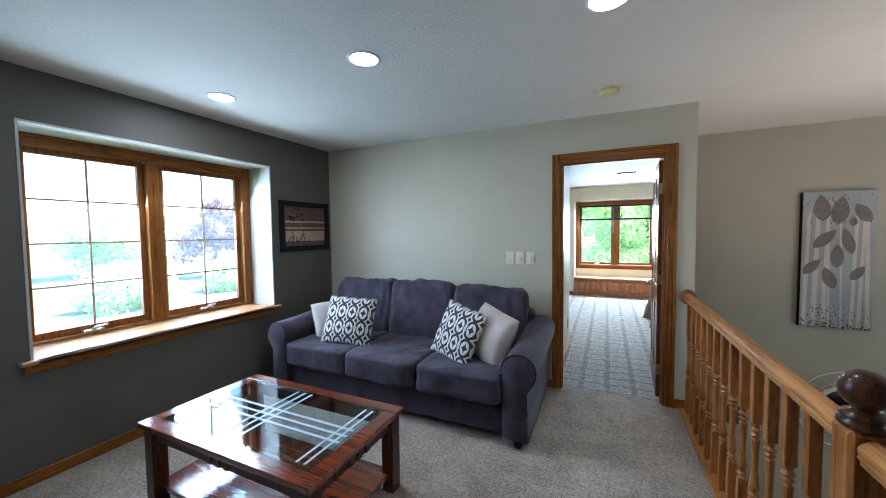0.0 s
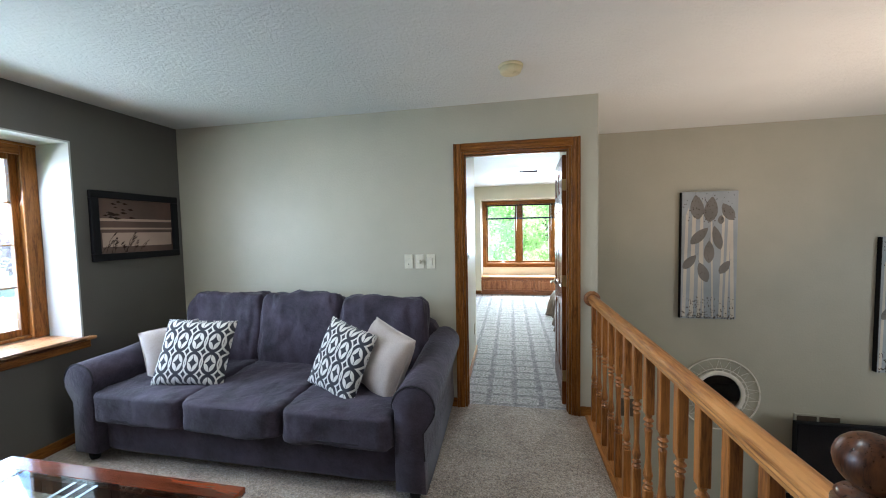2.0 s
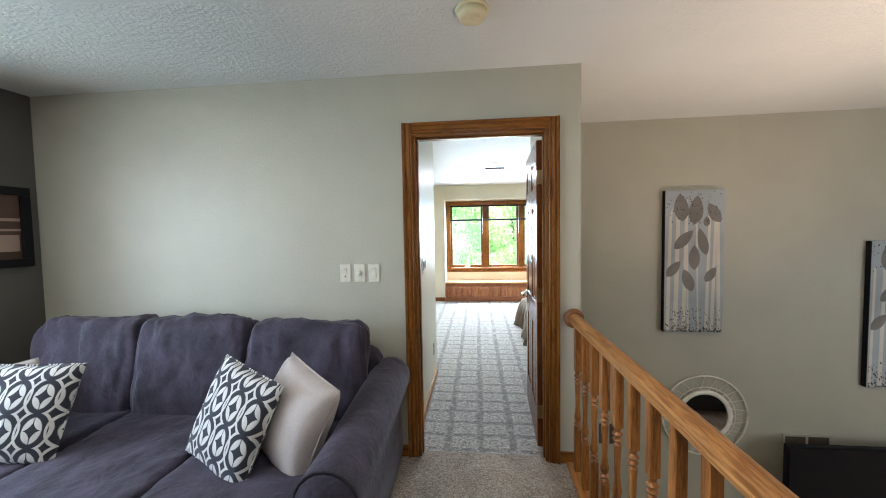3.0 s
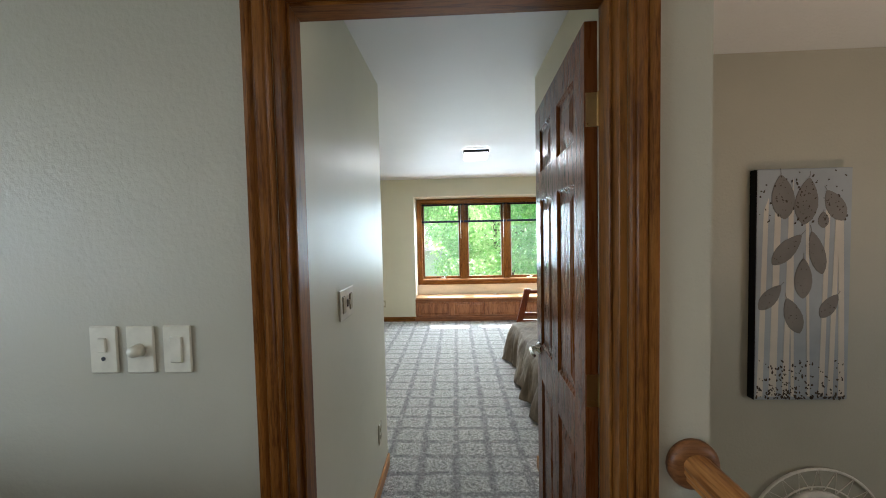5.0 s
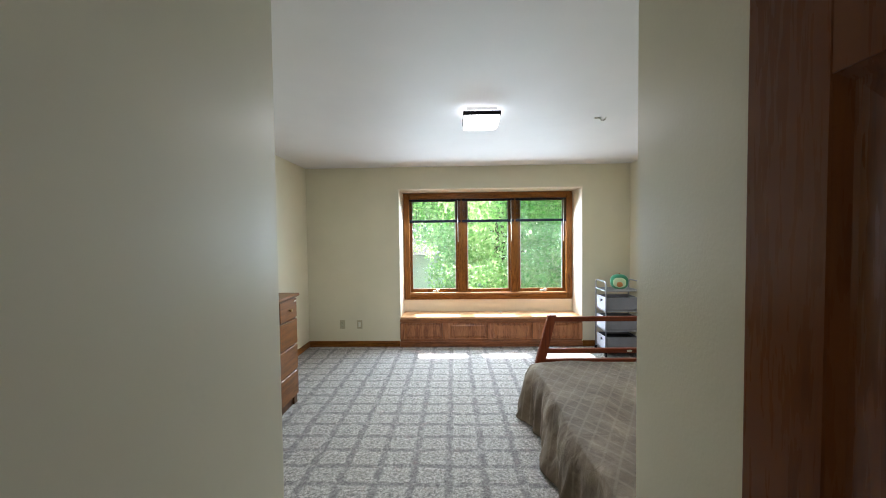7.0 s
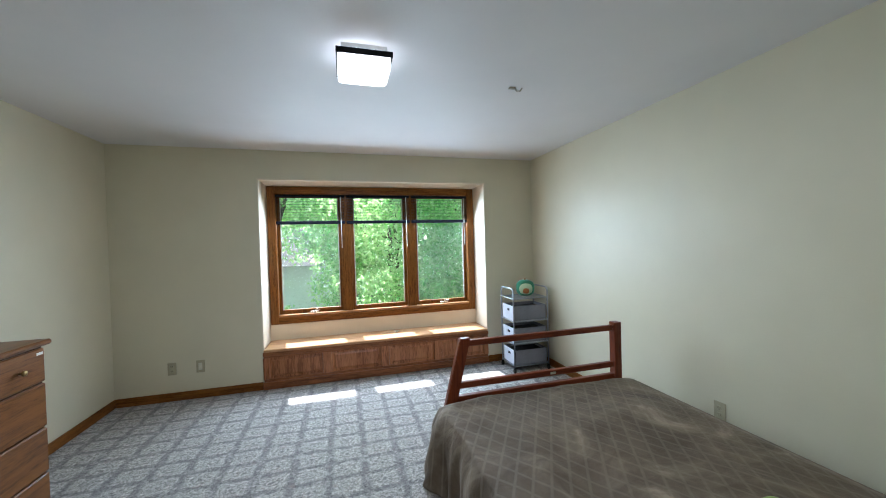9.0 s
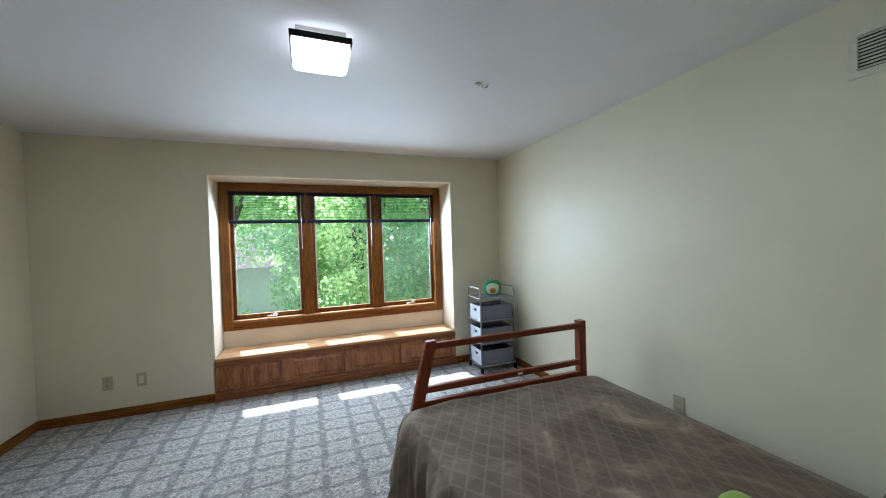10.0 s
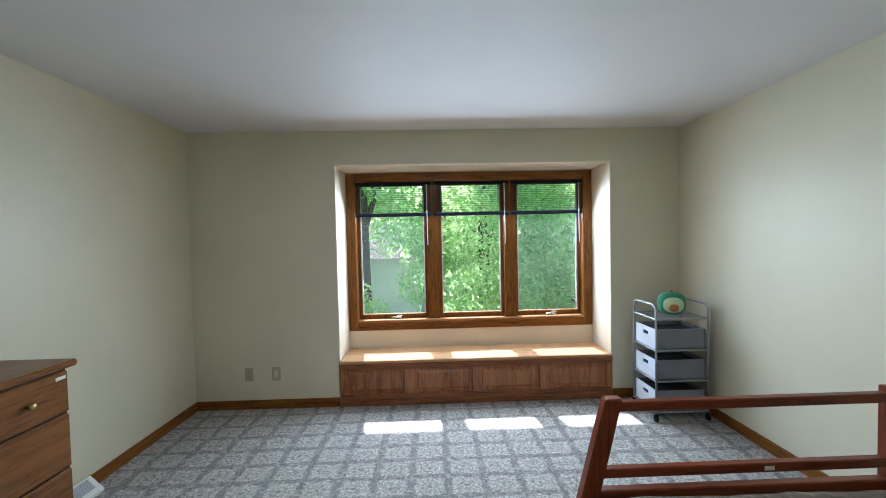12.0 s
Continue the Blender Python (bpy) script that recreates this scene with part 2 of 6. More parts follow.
def glass_mat(name, tint=(1, 1, 1), face=0.06):
    """Thin clear pane; face is its reflection seen straight on."""
    m, t, b = nodes_of(name)
    tr = t.nodes.new("ShaderNodeBsdfTransparent")
    tr.inputs[0].default_value = (*tint, 1)
    gl = t.nodes.new("ShaderNodeBsdfGlossy")
    gl.inputs["Roughness"].default_value = 0.02
    lw = nd(t, "ShaderNodeLayerWeight", Blend=0.5)
    k = math_node(t, "MULTIPLY_ADD", math_node(t, "POWER", lw.outputs["Facing"], 5.0), 1 - face, face)
    ms = t.nodes.new("ShaderNodeMixShader")
    t.links.new(k, ms.inputs[0])
    t.links.new(tr.outputs[0], ms.inputs[1])
    t.links.new(gl.outputs[0], ms.inputs[2])
    t.links.new(ms.outputs[0], t.nodes["Material Output"].inputs[0])
    return m


def screen_mat(name, haze):
    """Fine insect mesh: mostly open, its threads lit by the daylight."""
    m, t, b = nodes_of(name)
    tr = t.nodes.new("ShaderNodeBsdfTransparent")
    th = t.nodes.new("ShaderNodeBsdfTranslucent")
    th.inputs[0].default_value = (0.62, 0.64, 0.68, 1)
    ms = t.nodes.new("ShaderNodeMixShader")
    ms.inputs[0].default_value = haze
    t.links.new(tr.outputs[0], ms.inputs[1])
    t.links.new(th.outputs[0], ms.inputs[2])
    t.links.new(ms.outputs[0], t.nodes["Material Output"].inputs[0])
    return m


SAGE = paint("sage_beige_paint", (0.42, 0.395, 0.305), 0.5, 0.5, 60)
DARK_WALL = paint("charcoal_taupe_paint", (0.082, 0.075, 0.062), 0.55, 0.25, 90)
CREAM = paint("cream_eggshell_paint", (0.65, 0.602, 0.45), 0.42, 0.12, 120, 0.04, 0.0)
CREAM_GLOSS = paint("scuffed_cream_semigloss", (0.60, 0.565, 0.44), 0.42, 0.05, 40, 0.03, 0.14)
CREAM_GLOSS.node_tree.nodes["Principled BSDF"].inputs["Specular IOR Level"].default_value = 0.22
REVEAL = paint("pale_reveal_paint", (0.42, 0.42, 0.40), 0.5, 0.2, 90)
CREAM_REVEAL = paint("warm_reveal_paint", (0.74, 0.66, 0.52), 0.5, 0.1, 90)
CEIL = knockdown("knockdown_ceiling", (0.66, 0.67, 0.64))
CEIL2 = paint("smooth_ceiling_paint", (0.70, 0.68, 0.68), 0.6, 0.12, 60, 0.03)
CARPET = plush_carpet("beige_plush_carpet")
BLOCKS = block_carpet("grey_block_carpet")
OAK_Z = wood("oak_upright", (0.34, 0.130, 0.028), (0.13, 0.042, 0.008), "z")
OAK_Y = wood("oak_along", (0.44, 0.20, 0.058), (0.20, 0.075, 0.018), "y")
OAK_X = wood("oak_across", (0.42, 0.20, 0.075), (0.20, 0.080, 0.026), "x")
TRIM_Z = wood("stained_trim_upright", (0.235, 0.092, 0.018), (0.095, 0.032, 0.006), "z", 0.36, 2.0)
TRIM_X = wood("stained_trim_across", (0.235, 0.092, 0.018), (0.095, 0.032, 0.006), "x", 0.36, 2.0)
TRIM_Y = wood("stained_trim_along", (0.235, 0.092, 0.018), (0.095, 0.032, 0.006), "y", 0.36, 2.0)
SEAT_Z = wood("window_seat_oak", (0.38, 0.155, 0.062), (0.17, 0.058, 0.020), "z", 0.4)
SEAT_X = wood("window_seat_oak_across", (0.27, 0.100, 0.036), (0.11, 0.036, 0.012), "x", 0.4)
# loft sill oak, paler than the trim: window light put into its colour
SILL_Y = wood("daylight_tinted_sill_oak", (0.50, 0.27, 0.13), (0.33, 0.15, 0.06), "y", 0.3)
DARK_OAK = wood("dark_walnut_ball", (0.085, 0.030, 0.010), (0.018, 0.006, 0.003), "z", 0.3)
DOOR_W = wood("cherry_door", (0.145, 0.043, 0.008), (0.078, 0.021, 0.0045), "z", 0.28, 0.5, 0.1, 0.04)
for stained in (DOOR_W, TRIM_X, TRIM_Y, TRIM_Z):
    stained.node_tree.nodes["Principled BSDF"].inputs["Specular IOR Level"].default_value = 0.12
    stained.node_tree.nodes["Principled BSDF"].inputs["Coat Weight"].default_value = 0.10
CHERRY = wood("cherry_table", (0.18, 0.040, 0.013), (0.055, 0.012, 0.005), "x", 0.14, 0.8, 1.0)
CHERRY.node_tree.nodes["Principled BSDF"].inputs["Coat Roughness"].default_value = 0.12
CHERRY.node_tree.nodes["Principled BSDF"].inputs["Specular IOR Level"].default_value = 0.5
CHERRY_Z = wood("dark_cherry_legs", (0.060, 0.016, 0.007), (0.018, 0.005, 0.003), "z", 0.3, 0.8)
BED_W = wood("red_pine_bed", (0.19, 0.040, 0.012), (0.10, 0.018, 0.006), "x", 0.35)
BED_WZ = wood("red_pine_bed_post", (0.19, 0.040, 0.012), (0.10, 0.018, 0.006), "z", 0.35)
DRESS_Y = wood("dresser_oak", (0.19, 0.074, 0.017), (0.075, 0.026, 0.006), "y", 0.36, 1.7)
# darker copy of the dresser oak, the side's shade is in its colour
DRESS_Z = wood("dresser_oak_shaded_side", (0.09, 0.033, 0.008), (0.036, 0.012, 0.004), "z", 0.4)
SOFA = fabric("charcoal_purple_chenille", (0.046, 0.034, 0.054), (0.011, 0.008, 0.014), 330, 0.85, 0.12, 7.0, 1.1)
PIPING = fabric("dark_piping", (0.016, 0.013, 0.018), (0.010, 0.008, 0.011), 330, 0.9, 0.0, 4.0, 0.0)
LINEN = fabric("oatmeal_linen", (0.47, 0.41, 0.37), (0.36, 0.31, 0.275), 500, 0.9, 0.2)
OGEE = ogee_cloth("ogee_pillow_cloth", (0.022, 0.022, 0.030), (0.60, 0.58, 0.53), 0.100, 0.140)
BLANKET = lattice_blanket("taupe_lattice_blanket")
WHITE = plain("ivory_plastic", (0.62, 0.585, 0.47), 0.35)
WHITE2 = plain("white_metal", (0.72, 0.71, 0.68), 0.4)
ALMOND = plain("almond_plastic", (0.42, 0.375, 0.25), 0.4)
SLOT = plain("dark_slot", (0.02, 0.02, 0.02), 0.6)
BRASS = plain("aged_brass", (0.42, 0.30, 0.13), 0.3, 1.0)
BRONZE = plain("dark_bronze", (0.07, 0.05, 0.03), 0.4, 0.8)
NICKEL = plain("satin_nickel", (0.55, 0.52, 0.46), 0.28, 1.0)
BLACK = plain("black_satin", (0.008, 0.008, 0.009), 0.55)
BLACK.node_tree.nodes["Principled BSDF"].inputs["Specular IOR Level"].default_value = 0.15
SCREEN = plain("television_screen", (0.006, 0.006, 0.008), 0.12)
CART_M = plain("silver_grey_tube", (0.34, 0.36, 0.40), 0.35, 0.6)
BIN_C = fabric("grey_bin_cloth", (0.22, 0.22, 0.25), (0.16, 0.16, 0.185), 300, 0.9, 0.1)
BIN_F = fabric("pale_bin_cloth", (0.58, 0.60, 0.66), (0.50, 0.52, 0.57), 300, 0.9, 0.1)
BIN_IN = plain("bin_inside", (0.018, 0.018, 0.02), 0.9)
GLASS = glass_mat("window_glass")
MESH_LOFT = screen_mat("dense_insect_mesh", 0.03)
MESH_BED = screen_mat("fine_insect_mesh", 0.006)
TABLE_GLASS = glass_mat("green_table_glass", (0.84, 0.94, 0.97), 0.07)
FROST = plain("frosted_bevel", (0.46, 0.56, 0.63), 0.2)
MIRROR = plain("mirror_silver", (0.85, 0.86, 0.86), 0.02, 1.0, 0.0)
RATTAN = plain("bleached_rattan", (0.74, 0.69, 0.60), 0.7)
DIFF = emit("lamp_diffuser", (1.0, 0.98, 0.96), 1.2)
CAN = emit("recessed_bulb", (1.0, 0.97, 0.92), 4.0)
EDGE = emit("lamp_back_glow", (0.78, 0.86, 1.0), 0.25)
SMOKE = plain("aged_ivory_plastic", (0.62, 0.55, 0.33), 0.45)
GRASS = paint("lawn", (0.085, 0.13, 0.04), 0.9, 0.6, 30, 0.35)
ROAD = paint("pale_concrete", (0.45, 0.44, 0.42), 0.9, 0.3, 30)
LEAF_A = leaves_mat("spring_leaves", (0.17, 0.32, 0.10), (0.44, 0.60, 0.28))
LEAF_B = leaves_mat("pale_leaves", (0.20, 0.35, 0.12), (0.46, 0.60, 0.30))
LEAF_R = leaves_mat("plum_leaves", (0.09, 0.05, 0.06), (0.22, 0.14, 0.15))
BARK = paint("bark", (0.10, 0.075, 0.055), 0.9, 0.8, 40, 0.3)
SIDING = paint("grey_siding", (0.74, 0.72, 0.70), 0.7, 0.1)
ROOFING = paint("roof_shingle", (0.12, 0.11, 0.105), 0.9, 0.6, 60, 0.2)
CANVAS = paint("birch_canvas_ground", (0.36, 0.385, 0.40), 0.85, 0.3, 200, 0.25)
CANVAS_L = paint("birch_trunk_paint", (0.60, 0.55, 0.46), 0.85, 0.3, 200, 0.18)
CANVAS_S = paint("leaf_grey_paint", (0.19, 0.175, 0.155), 0.85, 0.3, 200, 0.35)
CANVAS_D = plain("speckle_brown_paint", (0.075, 0.055, 0.040), 0.9)
PHOTO_D = plain("sepia_dark", (0.030, 0.018, 0.014), 0.25)
PHOTO_M = paint("sepia_mid", (0.07, 0.036, 0.024), 0.3, 0.0, 80, 0.5)
PHOTO_L = paint("sepia_light", (0.34, 0.24, 0.18), 0.3, 0.0, 80, 0.2)
AVO = fabric("green_plush", (0.05, 0.26, 0.14), (0.03, 0.18, 0.09), 300, 0.9, 0.5)
AVO_L = fabric("pale_green_plush", (0.55, 0.66, 0.42), (0.48, 0.60, 0.36), 300, 0.9, 0.5)
AVO_B = fabric("brown_plush", (0.42, 0.16, 0.04), (0.34, 0.12, 0.03), 300, 0.9, 0.5)
LIME = fabric("lime_plush", (0.30, 0.42, 0.05), (0.22, 0.34, 0.04), 300, 0.9, 0.3)
BLIND = plain("dark_blind_rail", (0.012, 0.012, 0.020), 0.75)
BLIND.node_tree.nodes["Principled BSDF"].inputs["Specular IOR Level"].default_value = 0.1
SLAT = plain("dark_blind_slat", (0.03, 0.033, 0.045), 0.45)

# ---- building helpers ----
ORIGIN = {}


def thing(name, loc, label, category, group="", kind=""):
    e = new(name)
    e.empty_display_size = 0.05
    e.location = loc
    ORIGIN[e.name] = Vector(loc)
    return tagged(e, label, category, group, kind)


def part(name, bm, mat, parent, label="", smooth=False):
    """One mesh under a thing or a part; bm is in world coordinates."""
    me = bpy.data.meshes.new(name)
    o0 = ORIGIN[parent.name]
    bmesh.ops.translate(bm, vec=-o0, verts=bm.verts)
    bmesh.ops.recalc_face_normals(bm, faces=bm.faces)
    bm.to_mesh(me)
    bm.free()
    if smooth:
        me.shade_smooth()
    me.materials.append(mat)
    o = new(name, me)
    o.parent = parent
    ORIGIN[o.name] = o0
    return tagged(o, label)


def solid(name, bm, mat, label="", category="", kind="structure", smooth=False, loc=None):
    me = bpy.data.meshes.new(name)
    o0 = Vector(loc) if loc else Vector((0, 0, 0))
    bmesh.ops.translate(bm, vec=-o0, verts=bm.verts)
    bmesh.ops.recalc_face_normals(bm, faces=bm.faces)
    bm.to_mesh(me)
    bm.free()
    if smooth:
        me.shade_smooth()
    me.materials.append(mat)
    o = new(name, me)
    o.location = o0
    ORIGIN[o.name] = o0
    return tagged(o, label, category, "", kind)


def box(x0, x1, y0, y1, z0, z1, bevel=0.0, bm=None, seg=1):
    own = bmesh.new()
    bmesh.ops.create_cube(own, size=1.0)
    for v in own.verts:
        v.co = Vector(((x0 + x1) / 2 + v.co.x * (x1 - x0), (y0 + y1) / 2 + v.co.y * (y1 - y0), (z0 + z1) / 2 + v.co.z * (z1 - z0)))
    if bevel:
        bmesh.ops.bevel(own, geom=own.edges[:], offset=bevel, segments=seg, affect="EDGES", profile=0.5)
    return own if bm is None else absorb(bm, own)


def absorb(bm, own):
    me = bpy.data.meshes.new("tmp")
    own.to_mesh(me)
    own.free()
    bm.from_mesh(me)
    bpy.data.meshes.remove(me)
    return bm


def boxes(*rows, bevel=0.0):
    bm = bmesh.new()
    for r in rows:
        box(*r, bevel=bevel, bm=bm)
    return bm


def lathe(prof, seg=16, at=(0, 0, 0), axis="z", close=True):
    """prof: (radius, height) rows, bottom to top."""
    bm = bmesh.new()
    rings = []
    for r, h in prof:
        ring = []
        for i in range(seg):
            a = 2 * math.pi * i / seg
            c, s = r * math.cos(a), r * math.sin(a)
            p = {"z": (c, s, h), "y": (c, h, s), "x": (h, c, s)}[axis]
            ring.append(bm.verts.new(Vector(p) + Vector(at)))
        rings.append(ring)
    for a, b in zip(rings, rings[1:]):
        for i in range(seg):
            bm.faces.new((a[i], a[(i + 1) % seg], b[(i + 1) % seg], b[i]))
    if close:
        bm.faces.new(rings[0])
        bm.faces.new(rings[-1])
    return bm


def tube(points, r, seg=8, closed=False):
    """A round bar along points."""
    bm = bmesh.new()
    pts = [Vector(p) for p in points]
    n = len(pts)
    rings = []
    for i, p in enumerate(pts):
        a = pts[(i - 1) % n] if closed or i else pts[i]
        b = pts[(i + 1) % n] if closed or i < n - 1 else pts[i]
        q = (b - a).to_track_quat("Z", "X") if (b - a).length > 1e-9 else Vector((0, 0, 1)).to_track_quat("Z", "X")
        rings.append([bm.verts.new(p + q @ Vector((r * math.cos(2 * math.pi * k / seg), r * math.sin(2 * math.pi * k / seg), 0))) for k in range(seg)])
    for a, b in (list(zip(rings, rings[1:])) + ([(rings[-1], rings[0])] if closed else [])):
        for k in range(seg):
            bm.faces.new((a[k], a[(k + 1) % seg], b[(k + 1) % seg], b[k]))
    if not closed:
        bm.faces.new(rings[0])
        bm.faces.new(rings[-1])
    return bm


def prism(outline, axis, a, b, bevel=0.0):
    """Closed outline of 2D points pushed from a to b along axis; points are (x, z) for y, (y, z) for x and (x, y) for z."""
    bm = bmesh.new()
    place = {"y": lambda p, h: (p[0], h, p[1]), "x": lambda p, h: (h, p[0], p[1]), "z": lambda p, h: (p[0], p[1], h)}[axis]
    lo = [bm.verts.new(place(p, a)) for p in outline]
    hi = [bm.verts.new(place(p, b)) for p in outline]
    n = len(outline)
    bm.faces.new(lo)
    bm.faces.new(hi)
    for i in range(n):
        bm.faces.new((lo[i], lo[(i + 1) % n], hi[(i + 1) % n], hi[i]))
    if bevel:
        bmesh.ops.recalc_face_normals(bm, faces=bm.faces)
        bmesh.ops.bevel(bm, geom=bm.edges[:], offset=bevel, segments=2, affect="EDGES")
    return bm


def puff(cx, cy, cz, sx, sy, sz, p=5.0, n=14, wrinkle=0.0, seed=0.0, belly=0.0):
    """A stuffed cushion: a cube pushed out to a rounded, slightly wrinkled body of size sx, sy, sz."""
    bm = bmesh.new()
    bmesh.ops.create_grid(bm, x_segments=n, y_segments=n, size=1.0)
    base = [(v.co.x, v.co.y) for v in bm.verts]
    quads = [[v.index for v in f.verts] for f in bm.faces]
    bm.free()
    bm = bmesh.new()
    frames = [Matrix(), pose(0, 0, 0, 180), pose(0, 0, 0, 90), pose(0, 0, 0, -90), pose(0, 0, 0, 0, 90), pose(0, 0, 0, 0, -90)]
    for m in frames:
        vs = []
        for x, y in base:
            q = m @ Vector((math.sin(x * math.pi / 2) * 0.5 + x * 0.5, math.sin(y * math.pi / 2) * 0.5 + y * 0.5, 1))
            k = (abs(q.x) ** p + abs(q.y) ** p + abs(q.z) ** p) ** (1 / p)
            q = q / k
            if belly:
                q.y *= 1 + belly * (1 - min(1, q.x * q.x)) * (1 - min(1, q.z * q.z))
            w = Vector((q.x * sx / 2, q.y * sy / 2, q.z * sz / 2))
            if wrinkle:
                nn = noise.noise(Vector((w.x * 9 + seed, w.y * 9, w.z * 5))) + 0.5 * noise.noise(Vector((w.x * 26 + seed, w.y * 24, w.z * 10)))
                w += q.normalized() * nn * wrinkle
            vs.append(bm.verts.new(w + Vector((cx, cy, cz))))
        for f in quads:
            bm.faces.new([vs[i] for i in f])
    bmesh.ops.remove_doubles(bm, verts=bm.verts, dist=0.0004)
    return bm


def turn(bm, m):
    bmesh.ops.transform(bm, matrix=m, verts=bm.verts)
    return bm


def knife_pillow(w, h, d, m, seed=0.0, n=18):
    """A square throw pillow with pinched corners, standing in the local x and z, placed by m."""
    bm = bmesh.new()
    for side in (1, -1):
        vs = {}
        for i in range(n + 1):
            for j in range(n + 1):
                u, v = 2 * i / n - 1, 2 * j / n - 1
                t = (max(0.0, (1 - u * u) * (1 - v * v))) ** 0.42
                pinch = 1 - 0.07 * (1 - abs(v)) * abs(u) ** 3
                pinch2 = 1 - 0.07 * (1 - abs(u)) * abs(v) ** 3
                y = side * d / 2 * t + 0.008 * noise.noise(Vector((u * 2.5 + seed, v * 2.5, side))) * t
                vs[i, j] = bm.verts.new(m @ Vector((u * w / 2 * pinch, y, v * h / 2 * pinch2)))
        for i in range(n):
            for j in range(n):
                bm.faces.new((vs[i, j], vs[i + 1, j], vs[i + 1, j + 1], vs[i, j + 1]))
    bmesh.ops.remove_doubles(bm, verts=bm.verts, dist=0.0005)
    return bm

# ---- the large structure ----
H = 2.44
HB = 2.405                      # bedroom ceiling
LOW = -1.45
XW, YN = -2.905, 3.70          # loft's dark wall and sofa wall
BW, BE, BN = -1.76, 2.53, 8.85   # bedroom's side walls and window wall
solid("floor_loft", boxes((XW - 0.4, 0.70, -1.7, 3.76, -0.25, 0.0), (0.70, 2.6, -1.7, 1.50, -0.25, 0.0)), CARPET, "beige plush carpet on the loft floor", "floor")
solid("floor_bedroom", boxes((-2.0, 0.74, 3.76, 4.99, -0.25, 0.0), (-2.0, 2.7, 4.99, 9.3, -0.25, 0.0)), BLOCKS, "grey and cream block-pattern bedroom carpet", "floor")
solid("floor_lower", boxes((0.70, 6.0, 1.4, 5.0, LOW - 0.2, LOW)), CARPET, "carpeted floor of the lower room", "floor")
solid("ceiling_loft", boxes((XW - 0.5, 0.765, -1.8, 3.82, H, H + 0.12)), CEIL, "white knockdown-textured ceiling", "ceiling")
solid("ceiling_bedroom", boxes((-2.0, 0.74, 3.82, 4.99, HB, HB + 0.12), (-2.0, 2.7, 4.99, 9.4, HB, HB + 0.12)), CEIL2, "smooth off-white bedroom ceiling", "ceiling")
# the lower room's own ceiling: a crease at the loft's edge, then a vault falling to the far side
solid("ceiling_lower", prism([(0.765, H), (3.60, H + 0.012), (6.2, H - 0.93), (6.2, H - 0.80), (3.60, H + 0.14), (0.765, H + 0.12)], "y", -1.8, 4.96), CEIL, "white textured ceiling of the lower room", "ceiling")
# dark wall with a deep window recess
RY0, RY1, RZ0, RZ1 = 1.18, 2.868, 0.70, 2.135
solid("wall_west", boxes((-3.40, XW, -1.7, 3.82, 0, RZ0), (-3.40, XW, -1.7, 3.82, RZ1, H), (-3.40, XW, -1.7, RY0, RZ0, RZ1), (-3.40, XW, RY1, 3.82, RZ0, RZ1)), DARK_WALL, "charcoal taupe painted wall", "wall")
solid("window_reveal", boxes((-3.20, XW + 0.003, RY0, RY1, RZ1 - 0.012, RZ1 + 0.0), (-3.20, XW + 0.003, RY1 - 0.012, RY1, RZ0, RZ1 - 0.012), (-3.20, XW + 0.003, RY0, RY0 + 0.012, RZ0, RZ1 - 0.012)), REVEAL, "pale painted window reveal", "window reveal")
# sofa wall with the doorway
DX0, DX1, DZ = -0.232, 0.600, 2.072
solid("wall_north", boxes((XW, DX0, YN, 3.76, 0, H), (DX1, 0.79, YN, 3.76, 0, H), (DX0, DX1, YN, 3.76, DZ, H), (0.74, 0.79, 3.76, 4.93, -0.25, H)), SAGE, "sage beige painted wall", "wall")
solid("wall_hall_south", boxes((-0.39, DX0, 3.76, 3.82, 0, H), (DX1, 0.69, 3.76, 3.82, 0, H), (DX0, DX1, 3.76, 3.82, DZ, H)), CREAM, "cream painted wall round the doorway", "wall")
solid("wall_hall_west", boxes((-0.39, -0.27, 3.82, 5.07, 0, H)), CREAM_GLOSS, "scuffed glossy cream hallway wall", "wall")
solid("wall_hall_east", boxes((0.69, 0.74, 3.76, 4.99, 0, H)), CREAM, "cream hallway wall behind the door", "wall")
solid("wall_picture", boxes((0.79, 6.0, 4.93, 4.99, LOW, H + 0.1), (0.70, 0.79, 4.93, 4.99, LOW, -0.25)), SAGE, "beige painted wall of the open lower room", "wall")
solid("wall_under_loft", boxes((0.62, 0.70, 1.4, 4.99, LOW, -0.25), (0.70, 2.6, 1.40, 1.50, LOW, -0.25)), SAGE, "beige wall below the loft floor", "wall")
solid("wall_bedroom_south", boxes((0.69, 2.65, 4.99, 5.05, 0, H), (-1.88, -0.39, 4.95, 5.07, 0, H)), CREAM, "cream bedroom wall beside the hallway", "wall")
solid("wall_bedroom_west", boxes((-1.88, BW, 5.07, 9.35, 0, H)), CREAM, "cream painted bedroom wall", "wall")
solid("wall_bedroom_east", boxes((BE, 2.65, 5.05, 9.35, 0, H)), CREAM, "cream painted bedroom wall", "wall")
SX0, SX1, SZ = -0.52, 1.915, 2.12
WX0, WX1, WZ0, WZ1 = -0.44, 1.83, 0.65, 2.045
solid("wall_bedroom_north", boxes((BW, SX0, BN, 9.36, 0, H), (SX1, BE, BN, 9.36, 0, H), (SX0, SX1, BN, 9.36, SZ, H),
                                  (SX0, SX1, 9.22, 9.36, 0, WZ0), (SX0, WX0, 9.22, 9.36, WZ0, SZ), (WX1, SX1, 9.22, 9.36, WZ0, SZ), (WX0, WX1, 9.22, 9.36, WZ1, SZ)),
      CREAM, "cream bedroom wall with a deep window recess", "wall")
